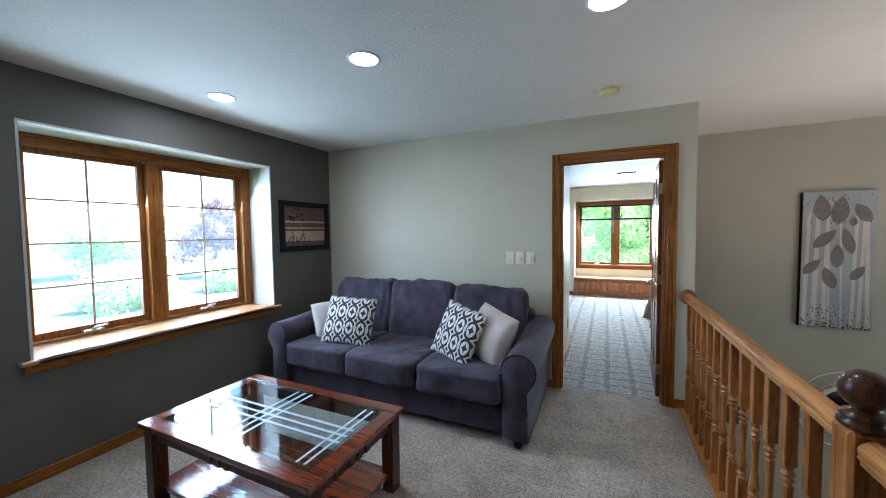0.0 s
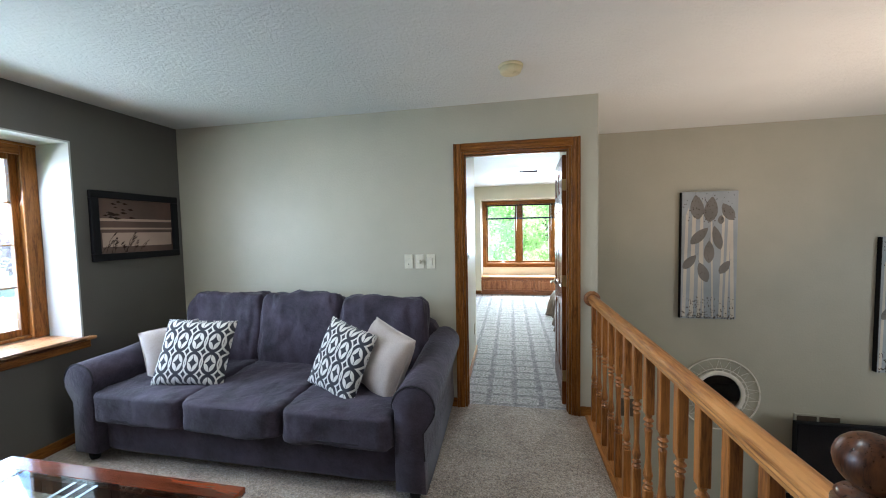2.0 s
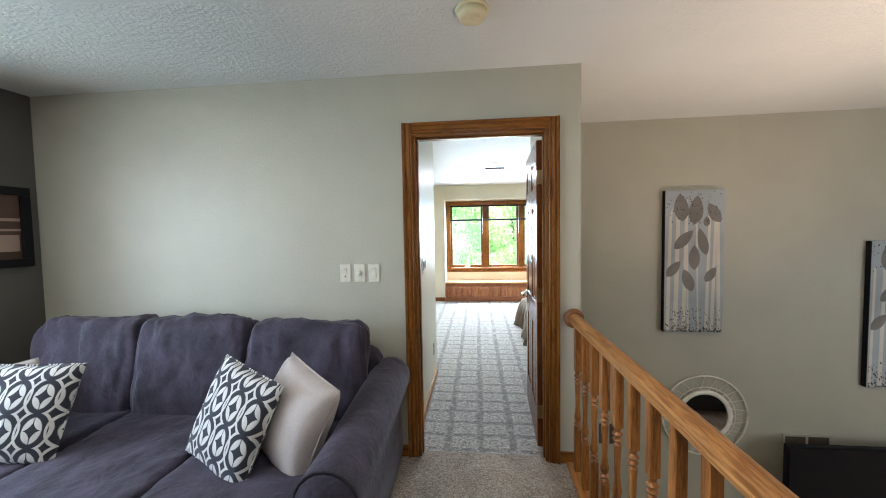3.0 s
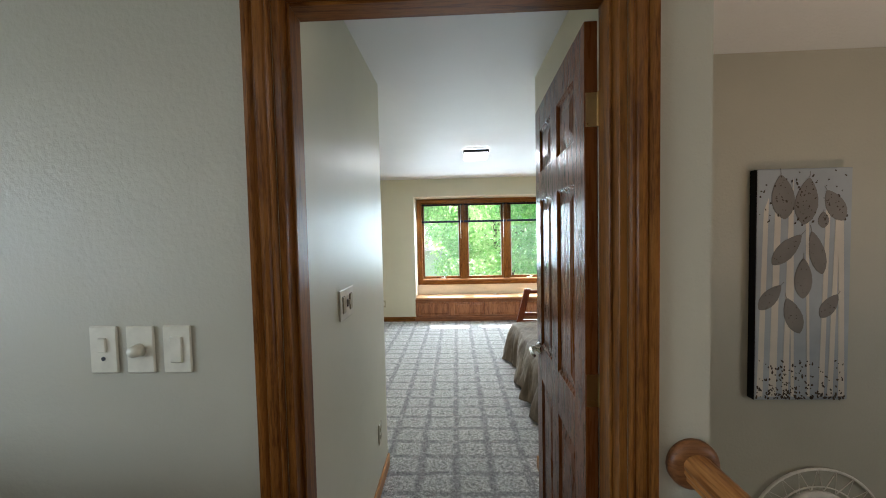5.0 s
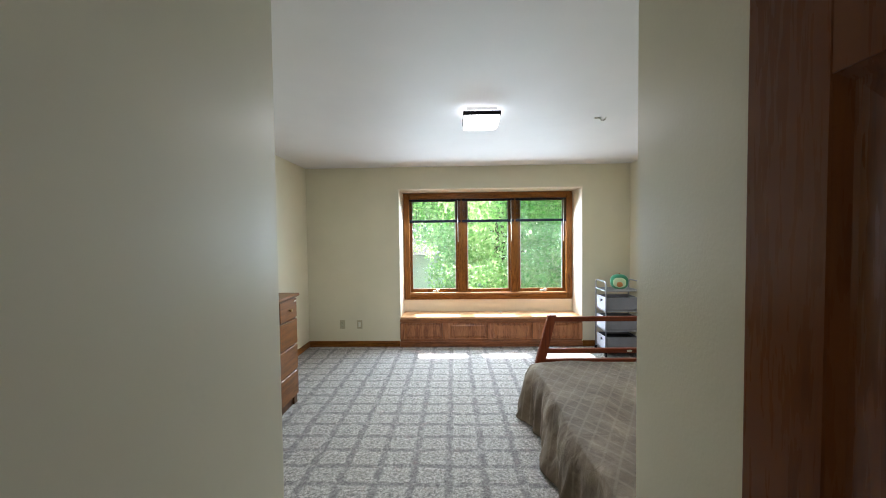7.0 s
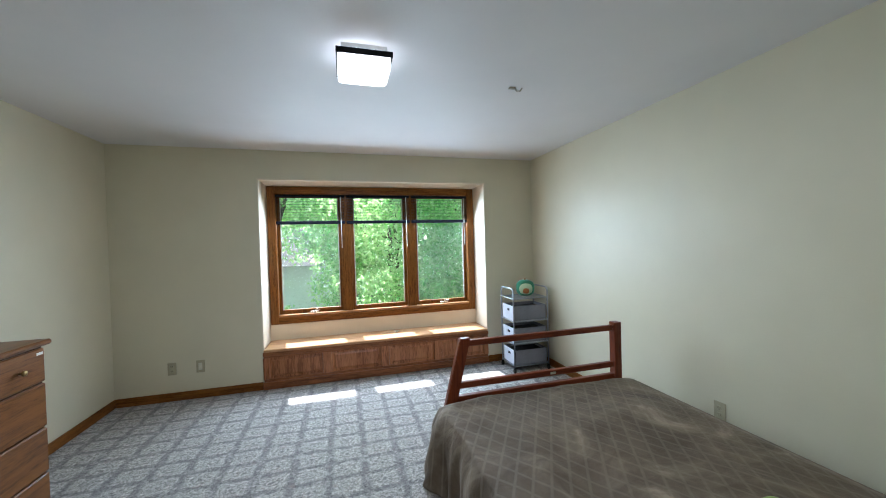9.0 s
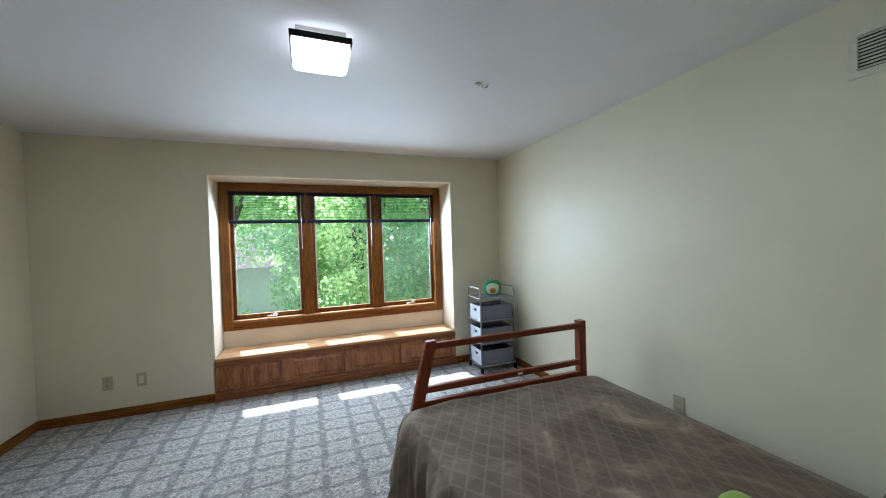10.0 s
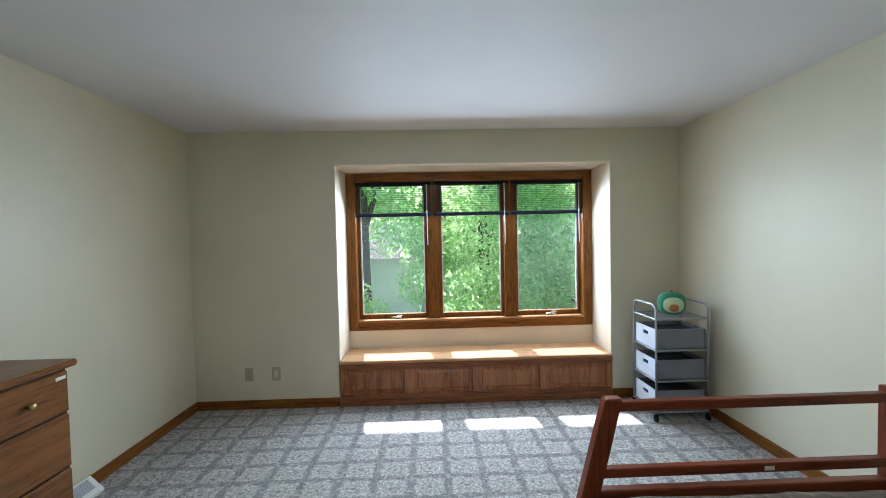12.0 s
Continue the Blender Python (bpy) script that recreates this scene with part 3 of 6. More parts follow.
solid("window_recess_lining", boxes((SX0, SX1, BN - 0.003, 9.22, SZ - 0.012, SZ), (SX0, SX0 + 0.012, BN - 0.003, 9.22, 0.40, SZ - 0.012), (SX1 - 0.012, SX1, BN - 0.003, 9.22, 0.40, SZ - 0.012), (SX0 + 0.012, SX1 - 0.012, 9.212, 9.22, 0.38, 0.57)), CREAM_REVEAL, "warm cream lining of the window recess", "window reveal")
# walls that close the place behind the camera and round the lower room
solid("wall_south", boxes((-3.40, 6.1, -1.8, -1.7, -0.25, H)), SAGE, "plain beige wall", "wall")
solid("wall_east", boxes((6.0, 6.1, -1.7, 5.0, LOW, H)), SAGE, "plain beige wall of the lower room", "wall")
solid("wall_lower_south", boxes((2.6, 6.0, -1.7, -1.6, LOW, H), (2.5, 2.6, -1.6, 1.5, LOW, -0.25)), SAGE, "plain beige wall", "wall")
solid("floor_lower_south", boxes((2.6, 6.0, -1.7, 1.4, LOW - 0.2, LOW)), CARPET, "carpeted floor of the lower room", "floor")
# eave over the bedroom window
solid("roof_eave", boxes((-4.0, 4.5, 9.36, 10.02, 2.35, 2.55)), WHITE2, "white painted roof eave", "roof")


def skirting(name, rows, mat):
    solid(name, boxes(*rows, bevel=0.004), mat, "stained oak baseboard", "baseboard")


skirting("baseboard_west", [(XW, XW + 0.014, -1.7, 3.70, 0.0, 0.075)], TRIM_Y)
skirting("baseboard_north", [(XW + 0.014, DX0 - 0.064, YN - 0.014, YN, 0.0, 0.075), (DX1 + 0.064, 0.79, YN - 0.014, YN, 0.0, 0.075)], TRIM_X)
skirting("baseboard_hall", [(-0.27, -0.256, 3.84, 5.07, 0.0, 0.075), (0.676, 0.69, 3.84, 5.05, 0.0, 0.075)], OAK_Y)
skirting("baseboard_bedroom_side", [(BW, BW + 0.014, 5.07, BN, 0.0, 0.08), (BE - 0.014, BE, 5.05, BN, 0.0, 0.08)], TRIM_Y)
skirting("baseboard_bedroom_north", [(BW + 0.014, SX0, BN - 0.014, BN, 0.0, 0.08), (SX1, BE - 0.014, BN - 0.014, BN, 0.0, 0.08)], TRIM_X)
skirting("baseboard_bedroom_south", [(-1.74, -0.27, 5.07, 5.084, 0.0, 0.08), (0.70, BE - 0.014, 5.05, 5.064, 0.0, 0.08)], TRIM_X)


def casing_profile(w):
    """Moulded casing, (across, proud) outline from the inner edge out."""
    return [(0, 0), (0, 0.008), (w * 0.07, 0.012), (w * 0.14, 0.012), (w * 0.18, 0.008), (w * 0.24, 0.008), (w * 0.30, 0.012), (w * 0.44, 0.0145), (w * 0.58, 0.014), (w * 0.62, 0.010), (w * 0.68, 0.010), (w * 0.74, 0.018), (w * 0.82, 0.021), (w * 0.96, 0.021), (w, 0.016), (w, 0)]


def door_trim():
    t = thing("door_1", (0.18, 3.70, 0), "open doorway with moulded stained oak casing", "doorway", kind="structure")
    w = 0.064
    pr = casing_profile(w)
    part("casing", prism([(DX0 - a, YN - 0.0 - d) for a, d in pr], "z", 0, DZ + w), TRIM_Z, t)
    part("casing", prism([(DX1 + a, YN - 0.0 - d) for a, d in pr], "z", 0, DZ + w), TRIM_Z, t)
    part("head_casing", prism([(YN - 0.001 - d, DZ + a) for a, d in pr], "x", DX0 - 0.0, DX1 + 0.0), TRIM_X, t)
    part("jamb", boxes((DX0, DX0 + 0.02, YN, 3.82, 0, DZ), (DX0 + 0.02, DX0 + 0.029, 3.735, 3.77, 0, DZ - 0.02), bevel=0.002), TRIM_Z, t)
    part("jamb", boxes((DX1 - 0.02, DX1, YN, 3.82, 0, DZ), (DX1 - 0.028, DX1 - 0.02, 3.735, 3.77, 0, DZ - 0.02), bevel=0.002), TRIM_Z, t)
    part("head_jamb", boxes((DX0 + 0.02, DX1 - 0.02, YN, 3.82, DZ - 0.02, DZ), (DX0 + 0.029, DX1 - 0.028, 3.735, 3.77, DZ - 0.030, DZ - 0.02), bevel=0.002), TRIM_X, t)
    part("casing", prism([(DX1 + a, 3.82 + d) for a, d in pr], "z", 0, DZ + w), TRIM_Z, t)


door_trim()


def panel_door():
    """Six-panel door, hinged at its near edge and swung back beside the hallway wall."""
    W, T, Z0, Z1 = 0.735, 0.035, 0.012, 2.035
    m = pose(0.585, 3.838, 0, 0, 0, 87.5)   # local x runs along the leaf, +y faces the hallway wall's opening side
    d = thing("door", (0.585, 3.838, 0), "open cherry-stained six-panel wooden door", "door")
    st, mid = 0.105, 0.095
    cx = [(st, (W - mid) / 2), ((W + mid) / 2, W - st)]
    rows = [(0.24, 0.80), (0.96, 1.62), (1.74, 1.925)]
    bm = bmesh.new()
    box(0, st, 0, T, Z0, Z1, 0.002, bm)
    box(W - st, W, 0, T, Z0, Z1, 0.002, bm)
    box(cx[0][1], cx[1][0], 0, T, rows[0][0], Z1 - 0.02, 0.0, bm)
    zs = [(Z0, rows[0][0]), (rows[0][1], rows[1][0]), (rows[1][1], rows[2][0]), (rows[2][1], Z1)]
    for a, b in zs:
        box(st, W - st, 0.0003, T - 0.0003, a, b, 0.0, bm)
    leaf = part("leaf", turn(bm, m), DOOR_W, d)
    for x0, x1 in cx:
        for a, b in rows:
            p = bmesh.new()
            for s in (1, -1):
                y = T / 2
                loops = []
                for inset, depth in ((0, 0.016), (0.012, 0.008), (0.018, 0.008), (0.055, 0.0145)):
                    loops.append([p.verts.new((xx, y + s * depth, zz)) for xx, zz in ((x0 + inset, a + inset), (x1 - inset, a + inset), (x1 - inset, b - inset), (x0 + inset, b - inset))])
                for q, r in zip(loops, loops[1:]):
                    for k in range(4):
                        p.faces.new((q[k], q[(k + 1) % 4], r[(k + 1) % 4], r[k]))
                p.faces.new(loops[-1])
            part("panel", turn(p, m), DOOR_W, d)
    for s in (1, -1):
        y = T if s > 0 else 0
        hb = lathe([(0.030, 0), (0.030, 0.006), (0.022, 0.012), (0.012, 0.016), (0.011, 0.045)], 16, (0, 0, 0), "y")
        if s < 0:
            turn(hb, Matrix.Scale(-1, 4, (0, 1, 0)))
        turn(hb, Matrix.Translation((W - 0.06, y, 0.93)))
        lever = tube([(W - 0.06, y + s * 0.042, 0.93), (W - 0.09, y + s * 0.046, 0.932), (W - 0.13, y + s * 0.046, 0.926), (W - 0.165, y + s * 0.044, 0.930)], 0.008)
        h = part("handle", turn(absorb(hb, lever), m), NICKEL, d, "satin nickel lever handle", True)
    part("latch_plate", turn(box(W, W + 0.002, 0.006, T - 0.006, 0.89, 0.97), m), BRASS, d)
    for z in (0.25, 1.03, 1.80):
        hg = boxes((-0.003, 0.0, 0.001, T - 0.003, z - 0.045, z + 0.045))
        absorb(hg, lathe([(0.007, z - 0.046), (0.007, z + 0.046)], 10, (-0.006, -0.004, 0)))
        for k in (-0.03, 0.0, 0.03):
            absorb(hg, lathe([(0.004, 0), (0.003, 0.002)], 8, (-0.005, 0.02, z + k), "x"))
        part("hinge", turn(hg, m), BRASS, d, "brass butt hinge")


panel_door()


# ---- windows ----
def loft_window():
    w = thing("window_1", (-3.22, 2.02, RZ0), "pair of stained oak casement windows with muntin grids", "window", kind="structure")
    y0, y1, z0, z1 = RY0 + 0.012, RY1 - 0.012, 0.745, RZ1 - 0.012
    c = 0.085
    xf = -3.20
    for a, b in ((y0, y0 + c), (y1 - c, y1)):
        part("casing", boxes((xf - 0.02, xf, a, b, z0, z1), bevel=0.004), TRIM_Z, w)
    part("head_casing", boxes((xf - 0.02, xf, y0 + c, y1 - c, z1 - c, z1), (xf - 0.02, xf + 0.012, y0, y1, z1 - 0.02, z1 - 0.004), bevel=0.004), TRIM_Y, w)
    part("frame", boxes((-3.36, xf - 0.02, y0, y0 + c - 0.01, z0, z1), (-3.36, xf - 0.02, y1 - c + 0.01, y1, z0, z1), (-3.36, xf - 0.02, y0 + c, y1 - c, z1 - c + 0.01, z1), (-3.36, xf - 0.02, y0 + c, y1 - c, z0, z0 + 0.02), (-3.36, xf - 0.015, 1.96, 2.06, z0, z1 - c), bevel=0.002), TRIM_Z, w)
    part("mullion_cover", boxes((xf - 0.03, xf - 0.004, 1.955, 2.065, z0 + 0.02, z1 - c), bevel=0.004), TRIM_Z, w)
    for k, (a, b) in enumerate(((y0 + c - 0.01, 1.96), (2.06, y1 - c + 0.01))):
        s0, s1 = z0 + 0.02, z1 - c + 0.01
        f = 0.042
        sash = part("sash", boxes((-3.30, -3.262, a, a + f, s0, s1), (-3.30, -3.262, b - f, b, s0, s1), (-3.30, -3.262, a + f, b - f, s0, s0 + 0.05), (-3.30, -3.262, a + f, b - f, s1 - f, s1), bevel=0.003), TRIM_Z, w)
        g0, g1, h0, h1 = a + f, b - f, s0 + 0.05, s1 - f
        pn = part("pane", box(-3.284, -3.280, g0, g1, h0, h1), GLASS, sash)
        pn.visible_shadow = False
        sc = part("insect_screen", box(-3.2605, -3.2595, g0, g1, h0, h1), MESH_LOFT, w, "fine grey insect screen")
        sc.visible_shadow = False
        part("muntin", boxes((-3.279, -3.270, (g0 + g1) / 2 - 0.006, (g0 + g1) / 2 + 0.006, h0, h1)), TRIM_Z, sash)
        for i in (1, 2, 3):
            z = h0 + (h1 - h0) * i / 4
            part("muntin", boxes((-3.2785, -3.2705, g0, g1, z - 0.006, z + 0.006)), TRIM_Y, sash)
        yc = (a + b) / 2 - 0.02
        cr = boxes((-3.262, -3.225, yc - 0.06, yc + 0.06, z0 + 0.02, z0 + 0.04), bevel=0.006)
        absorb(cr, tube([(-3.235, yc - 0.01, z0 + 0.04), (-3.22, yc + 0.02, z0 + 0.056), (-3.215, yc + 0.07, z0 + 0.058)], 0.007))
        part("crank", cr, NICKEL, w, "metal casement crank", True)
    part("latch", boxes((-3.235, -3.222, 1.975, 1.99, 1.05, 1.12), bevel=0.004), NICKEL, w)
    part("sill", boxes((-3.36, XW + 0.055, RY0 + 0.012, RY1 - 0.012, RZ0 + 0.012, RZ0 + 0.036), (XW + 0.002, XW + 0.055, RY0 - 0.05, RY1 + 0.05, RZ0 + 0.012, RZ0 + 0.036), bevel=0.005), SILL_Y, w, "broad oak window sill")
    part("apron", boxes((XW + 0.001, XW + 0.024, RY0 - 0.03, RY1 + 0.03, RZ0 - 0.045, RZ0 + 0.012), bevel=0.005), TRIM_Y, w)


loft_window()


def bedroom_window():
    w = thing("window_2", (0.7, 9.22, 0.6), "triple stained oak window in a deep recess", "window", kind="structure")
    x0, x1, z0, z1 = SX0 + 0.02, SX1 - 0.02, 0.575, 2.10
    c = 0.085
    yf = 9.195
    for a, b in ((x0, x0 + c), (x1 - c, x1)):
        part("casing", boxes((a, b, yf, yf + 0.024, z0, z1), bevel=0.004), TRIM_Z, w)
    part("head_casing", boxes((x0 + c, x1 - c, yf, yf + 0.024, z1 - c, z1), bevel=0.004), TRIM_X, w)
    part("apron", boxes((x0 + c, x1 - c, yf, yf + 0.024, z0, z0 + c - 0.01), bevel=0.004), TRIM_X, w)
    part("stool", boxes((x0 + c - 0.01, x1 - c + 0.01, yf + 0.004, 9.31, z0 + c - 0.01, z0 + c + 0.012), bevel=0.003), OAK_X, w)
    ms = ((0.275, 0.385), (1.035, 1.145))
    part("frame", boxes((x0 + c - 0.015, x0 + c, yf + 0.02, 9.36, z0 + c, z1 - c), (x1 - c, x1 - c + 0.015, yf + 0.02, 9.36, z0 + c, z1 - c), (x0 + c, x1 - c, yf + 0.02, 9.36, z1 - c, z1 - c + 0.015)), TRIM_Z, w)
    for a, b in ms:
        part("mullion", boxes((a, b, yf + 0.03, 9.36, z0 + c + 0.01, z1 - c), bevel=0.004), TRIM_Z, w)
    cells = ((x0 + c, ms[0][0]), (ms[0][1], ms[1][0]), (ms[1][1], x1 - c))
    for k, (a, b) in enumerate(cells):
        s0, s1 = z0 + c + 0.012, z1 - c
        f = 0.030
        sash = part("sash", boxes((a, a + f, 9.27, 9.31, s0, s1), (b - f, b, 9.27, 9.31, s0, s1), (a + f, b - f, 9.27, 9.31, s0, s0 + 0.045), (a + f, b - f, 9.27, 9.31, s1 - f, s1), bevel=0.003), TRIM_Z, w)
        pn = part("pane", box(a + f, b - f, 9.288, 9.292, s0 + 0.045, s1 - f), GLASS, sash)
        pn.visible_shadow = False
        part("gasket", boxes((a + f, a + f + 0.012, 9.28, 9.287, s0 + 0.045, s1 - f), (b - f - 0.012, b - f, 9.28, 9.287, s0 + 0.045, s1 - f)), WHITE2, sash)
        if k != 1:
            sc = part("insect_screen", box(a + f, b - f, 9.2675, 9.2685, s0 + 0.045, s1 - f), MESH_BED, w, "fine grey insect screen")
            sc.visible_shadow = False
            xc = (a + b) / 2 + 0.02
            cr = boxes((xc - 0.05, xc + 0.05, 9.245, 9.27, s0 + 0.0, s0 + 0.02), bevel=0.005)
            absorb(cr, tube([(xc, 9.25, s0 + 0.02), (xc + 0.02, 9.235, s0 + 0.036), (xc + 0.06, 9.232, s0 + 0.032)], 0.007))
            part("crank", cr, NICKEL, w, "metal casement crank", True)
    # one raised mini blind to each bay
    for k, (a, b) in enumerate(((x0 + c - 0.01, 0.325), (0.335, 1.085), (1.095, x1 - c + 0.01))):
        bl = thing("mini_blind", ((a + b) / 2, 9.23, 2.0), "dark mini blind half raised in the window bay", "blind", "blinds of the bedroom window")
        yb = 9.222
        part("headrail", boxes((a + 0.005, b - 0.005, yb - 0.014, yb + 0.014, 1.985, 2.010), bevel=0.003), BLIND, bl)
        part("bottom_rail", boxes((a + 0.005, b - 0.005, yb - 0.013, yb + 0.013, 1.68, 1.715), bevel=0.004), BLIND, bl)
        nsl = 15
        for i in range(nsl):
            z = 1.975 - i * (1.975 - 1.722) / (nsl - 1)
            part("slat", boxes((a + 0.012, b - 0.012, yb - 0.011, yb + 0.011, z - 0.0006, z + 0.0006)), SLAT, bl)
        for f in (0.15, 0.85):
            xx = a + (b - a) * f
            part("cord", tube([(xx, yb - 0.012, 1.99), (xx, yb - 0.012, 1.70)], 0.0012, 5), SLAT, bl)
        part("wand", tube([(b - 0.05, yb - 0.018, 1.99), (b - 0.045, yb - 0.02, 1.40)], 0.004, 6), WHITE2, bl)


bedroom_window()


def window_seat():
    s = thing("window_seat", (0.7, 9.0, 0), "built-in oak window seat with four raised panels", "window seat")
    part("carcass", boxes((SX0 + 0.013, SX1 - 0.013, BN + 0.011, 9.21, 0.0, 0.372)), SEAT_Z, s)
    part("top", boxes((SX0 + 0.013, SX1 - 0.013, BN - 0.025, 9.21, 0.374, 0.402), bevel=0.006), SILL_SEAT, s, "oak seat board coloured as if sunlit")
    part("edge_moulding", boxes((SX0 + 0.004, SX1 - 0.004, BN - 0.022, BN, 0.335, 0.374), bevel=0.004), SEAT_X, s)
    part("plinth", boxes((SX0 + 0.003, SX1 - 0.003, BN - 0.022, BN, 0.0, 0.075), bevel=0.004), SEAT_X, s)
    n = 4
    wdt = (SX1 - SX0 - 0.03) / n
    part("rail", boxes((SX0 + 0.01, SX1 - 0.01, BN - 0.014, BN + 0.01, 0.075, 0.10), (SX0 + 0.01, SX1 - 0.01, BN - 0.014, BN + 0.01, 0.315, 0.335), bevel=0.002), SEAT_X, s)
    for i in range(n + 1):
        xc = SX0 + 0.015 + i * wdt
        a, b = max(SX0 + 0.004, xc - 0.042), min(SX1 - 0.004, xc + 0.042)
        part("stile", boxes((a, b, BN - 0.0135, BN + 0.01, 0.10, 0.315), bevel=0.002), SEAT_Z, s)
    for i in range(n):
        a, b = SX0 + 0.015 + i * wdt + 0.042, SX0 + 0.015 + (i + 1) * wdt - 0.042
        bm = bmesh.new()
        loops = []
        for ins, y in ((0, BN - 0.013), (0.006, BN + 0.0085), (0.022, BN + 0.0085), (0.042, BN - 0.003)):
            loops.append([bm.verts.new((xx, y, zz)) for xx, zz in ((a + ins, 0.10 + ins), (b - ins, 0.10 + ins), (b - ins, 0.315 - ins), (a + ins, 0.315 - ins))])
        for q, r in zip(loops, loops[1:]):
            for k in range(4):
                bm.faces.new((q[k], q[(k + 1) % 4], r[(k + 1) % 4], r[k]))
        bm.faces.new(loops[-1])
        part("panel", bm, SEAT_Z, s)


# seat top only: oak lightened, the sunlight on it is in the colour
SILL_SEAT = wood("sun_tinted_seat_oak", (0.52, 0.30, 0.15), (0.36, 0.18, 0.075), "x", 0.35)
window_seat()
# ---- end of windows ----


# ---- loft: stair rail ----
def baluster(parent, x, y):
    """Square-topped turned spindle."""
    s = 0.0185
    bm = boxes((x - s, x + s, y - s, y + s, 0.62, 0.905), (x - s, x + s, y - s, y + s, 0.0, 0.27), bevel=0.003)
    prof = [(0.013, 0.268), (0.021, 0.279), (0.012, 0.290), (0.0205, 0.300), (0.011, 0.311), (0.017, 0.320), (0.0205, 0.338), (0.016, 0.362),
            (0.0125, 0.40), (0.013, 0.47), (0.0155, 0.53), (0.017, 0.545), (0.0105, 0.556), (0.0195, 0.567), (0.0115, 0.578), (0.0215, 0.590), (0.012, 0.603), (0.0175, 0.622)]
    absorb(bm, lathe(prof, 12, (x, y, 0)))
    return part("baluster", bm, OAK_Z, parent)


def handrail_profile(w=0.064, h=0.062):
    pts = [(-0.40, 0.0), (-0.40, 0.16), (-0.5, 0.30), (-0.46, 0.42), (-0.5, 0.55)]
    for i in range(7):
        a = math.pi * (0.92 - 0.84 * i / 6)
        pts.append((0.5 * math.cos(a), 0.58 + 0.42 * math.sin(a)))
    pts += [(0.5, 0.55), (0.46, 0.42), (0.5, 0.30), (0.40, 0.16), (0.40, 0.0)]
    return [(a * w, b * h) for a, b in pts]


RX, NY = 0.748, 1.565


def stair_rail():
    r = thing("stair_rail", (RX, 2.6, 0), "golden oak loft railing with turned balusters", "railing")
    part("handrail", prism([(RX + a, 0.888 + b) for a, b in handrail_profile()], "y", NY + 0.044, 3.688), OAK_Y, r, smooth=False)
    part("rosette", lathe([(0.060, 3.70), (0.060, 3.690), (0.054, 3.680), (0.040, 3.676)], 24, (RX, 0, 0.916), "y"), DARK_TRIM, r, "round oak wall rosette", True)
    part("shoe", boxes((RX - 0.05, RX + 0.05, NY + 0.046, 3.70, -0.02, 0.012), bevel=0.004), OAK_Y, r)
    part("fascia", boxes((RX - 0.045, RX - 0.03, NY + 0.046, 3.70, -0.25, -0.02)), OAK_Y, r)
    for i in range(13):
        baluster(r, RX, 3.615 - 0.1515 * i)
    # newel with a dark ball
    nw = 0.044
    part("newel", boxes((RX - nw, RX + nw, NY - nw, NY + nw, -0.02, 0.955), bevel=0.010), OAK_Z, r)
    prof = [(0.044, 0.955), (0.050, 0.962), (0.050, 0.970), (0.040, 0.977), (0.046, 0.984), (0.040, 0.992), (0.024, 0.998), (0.023, 1.004)]
    for i in range(13):
        a = math.pi * (-0.40 + 0.90 * i / 12)
        prof.append((max(0.001, 0.050 * math.cos(a)), 1.050 + 0.050 * math.sin(a)))
    part("ball_finial", lathe(prof, 28, (RX, NY, 0)), DARK_OAK, r, "dark stained ball finial", True)
    # the return of the rail along the stairwell
    part("return_handrail", prism([(RX + a, 0.878 + b) for a, b in handrail_profile()], "y", -1.68, NY - 0.045), OAK_Y, r)
    part("return_shoe", boxes((RX - 0.05, RX + 0.05, -1.68, NY - 0.045, 0.0, 0.012), bevel=0.004), OAK_Y, r)
    for i in range(20):
        b = baluster(r, RX, NY - 0.16 - 0.1515 * i)
        b.scale = (1, 1, 0.972)


DARK_TRIM = wood("rosette_oak", (0.25, 0.105, 0.036), (0.12, 0.045, 0.014), "x")
stair_rail()


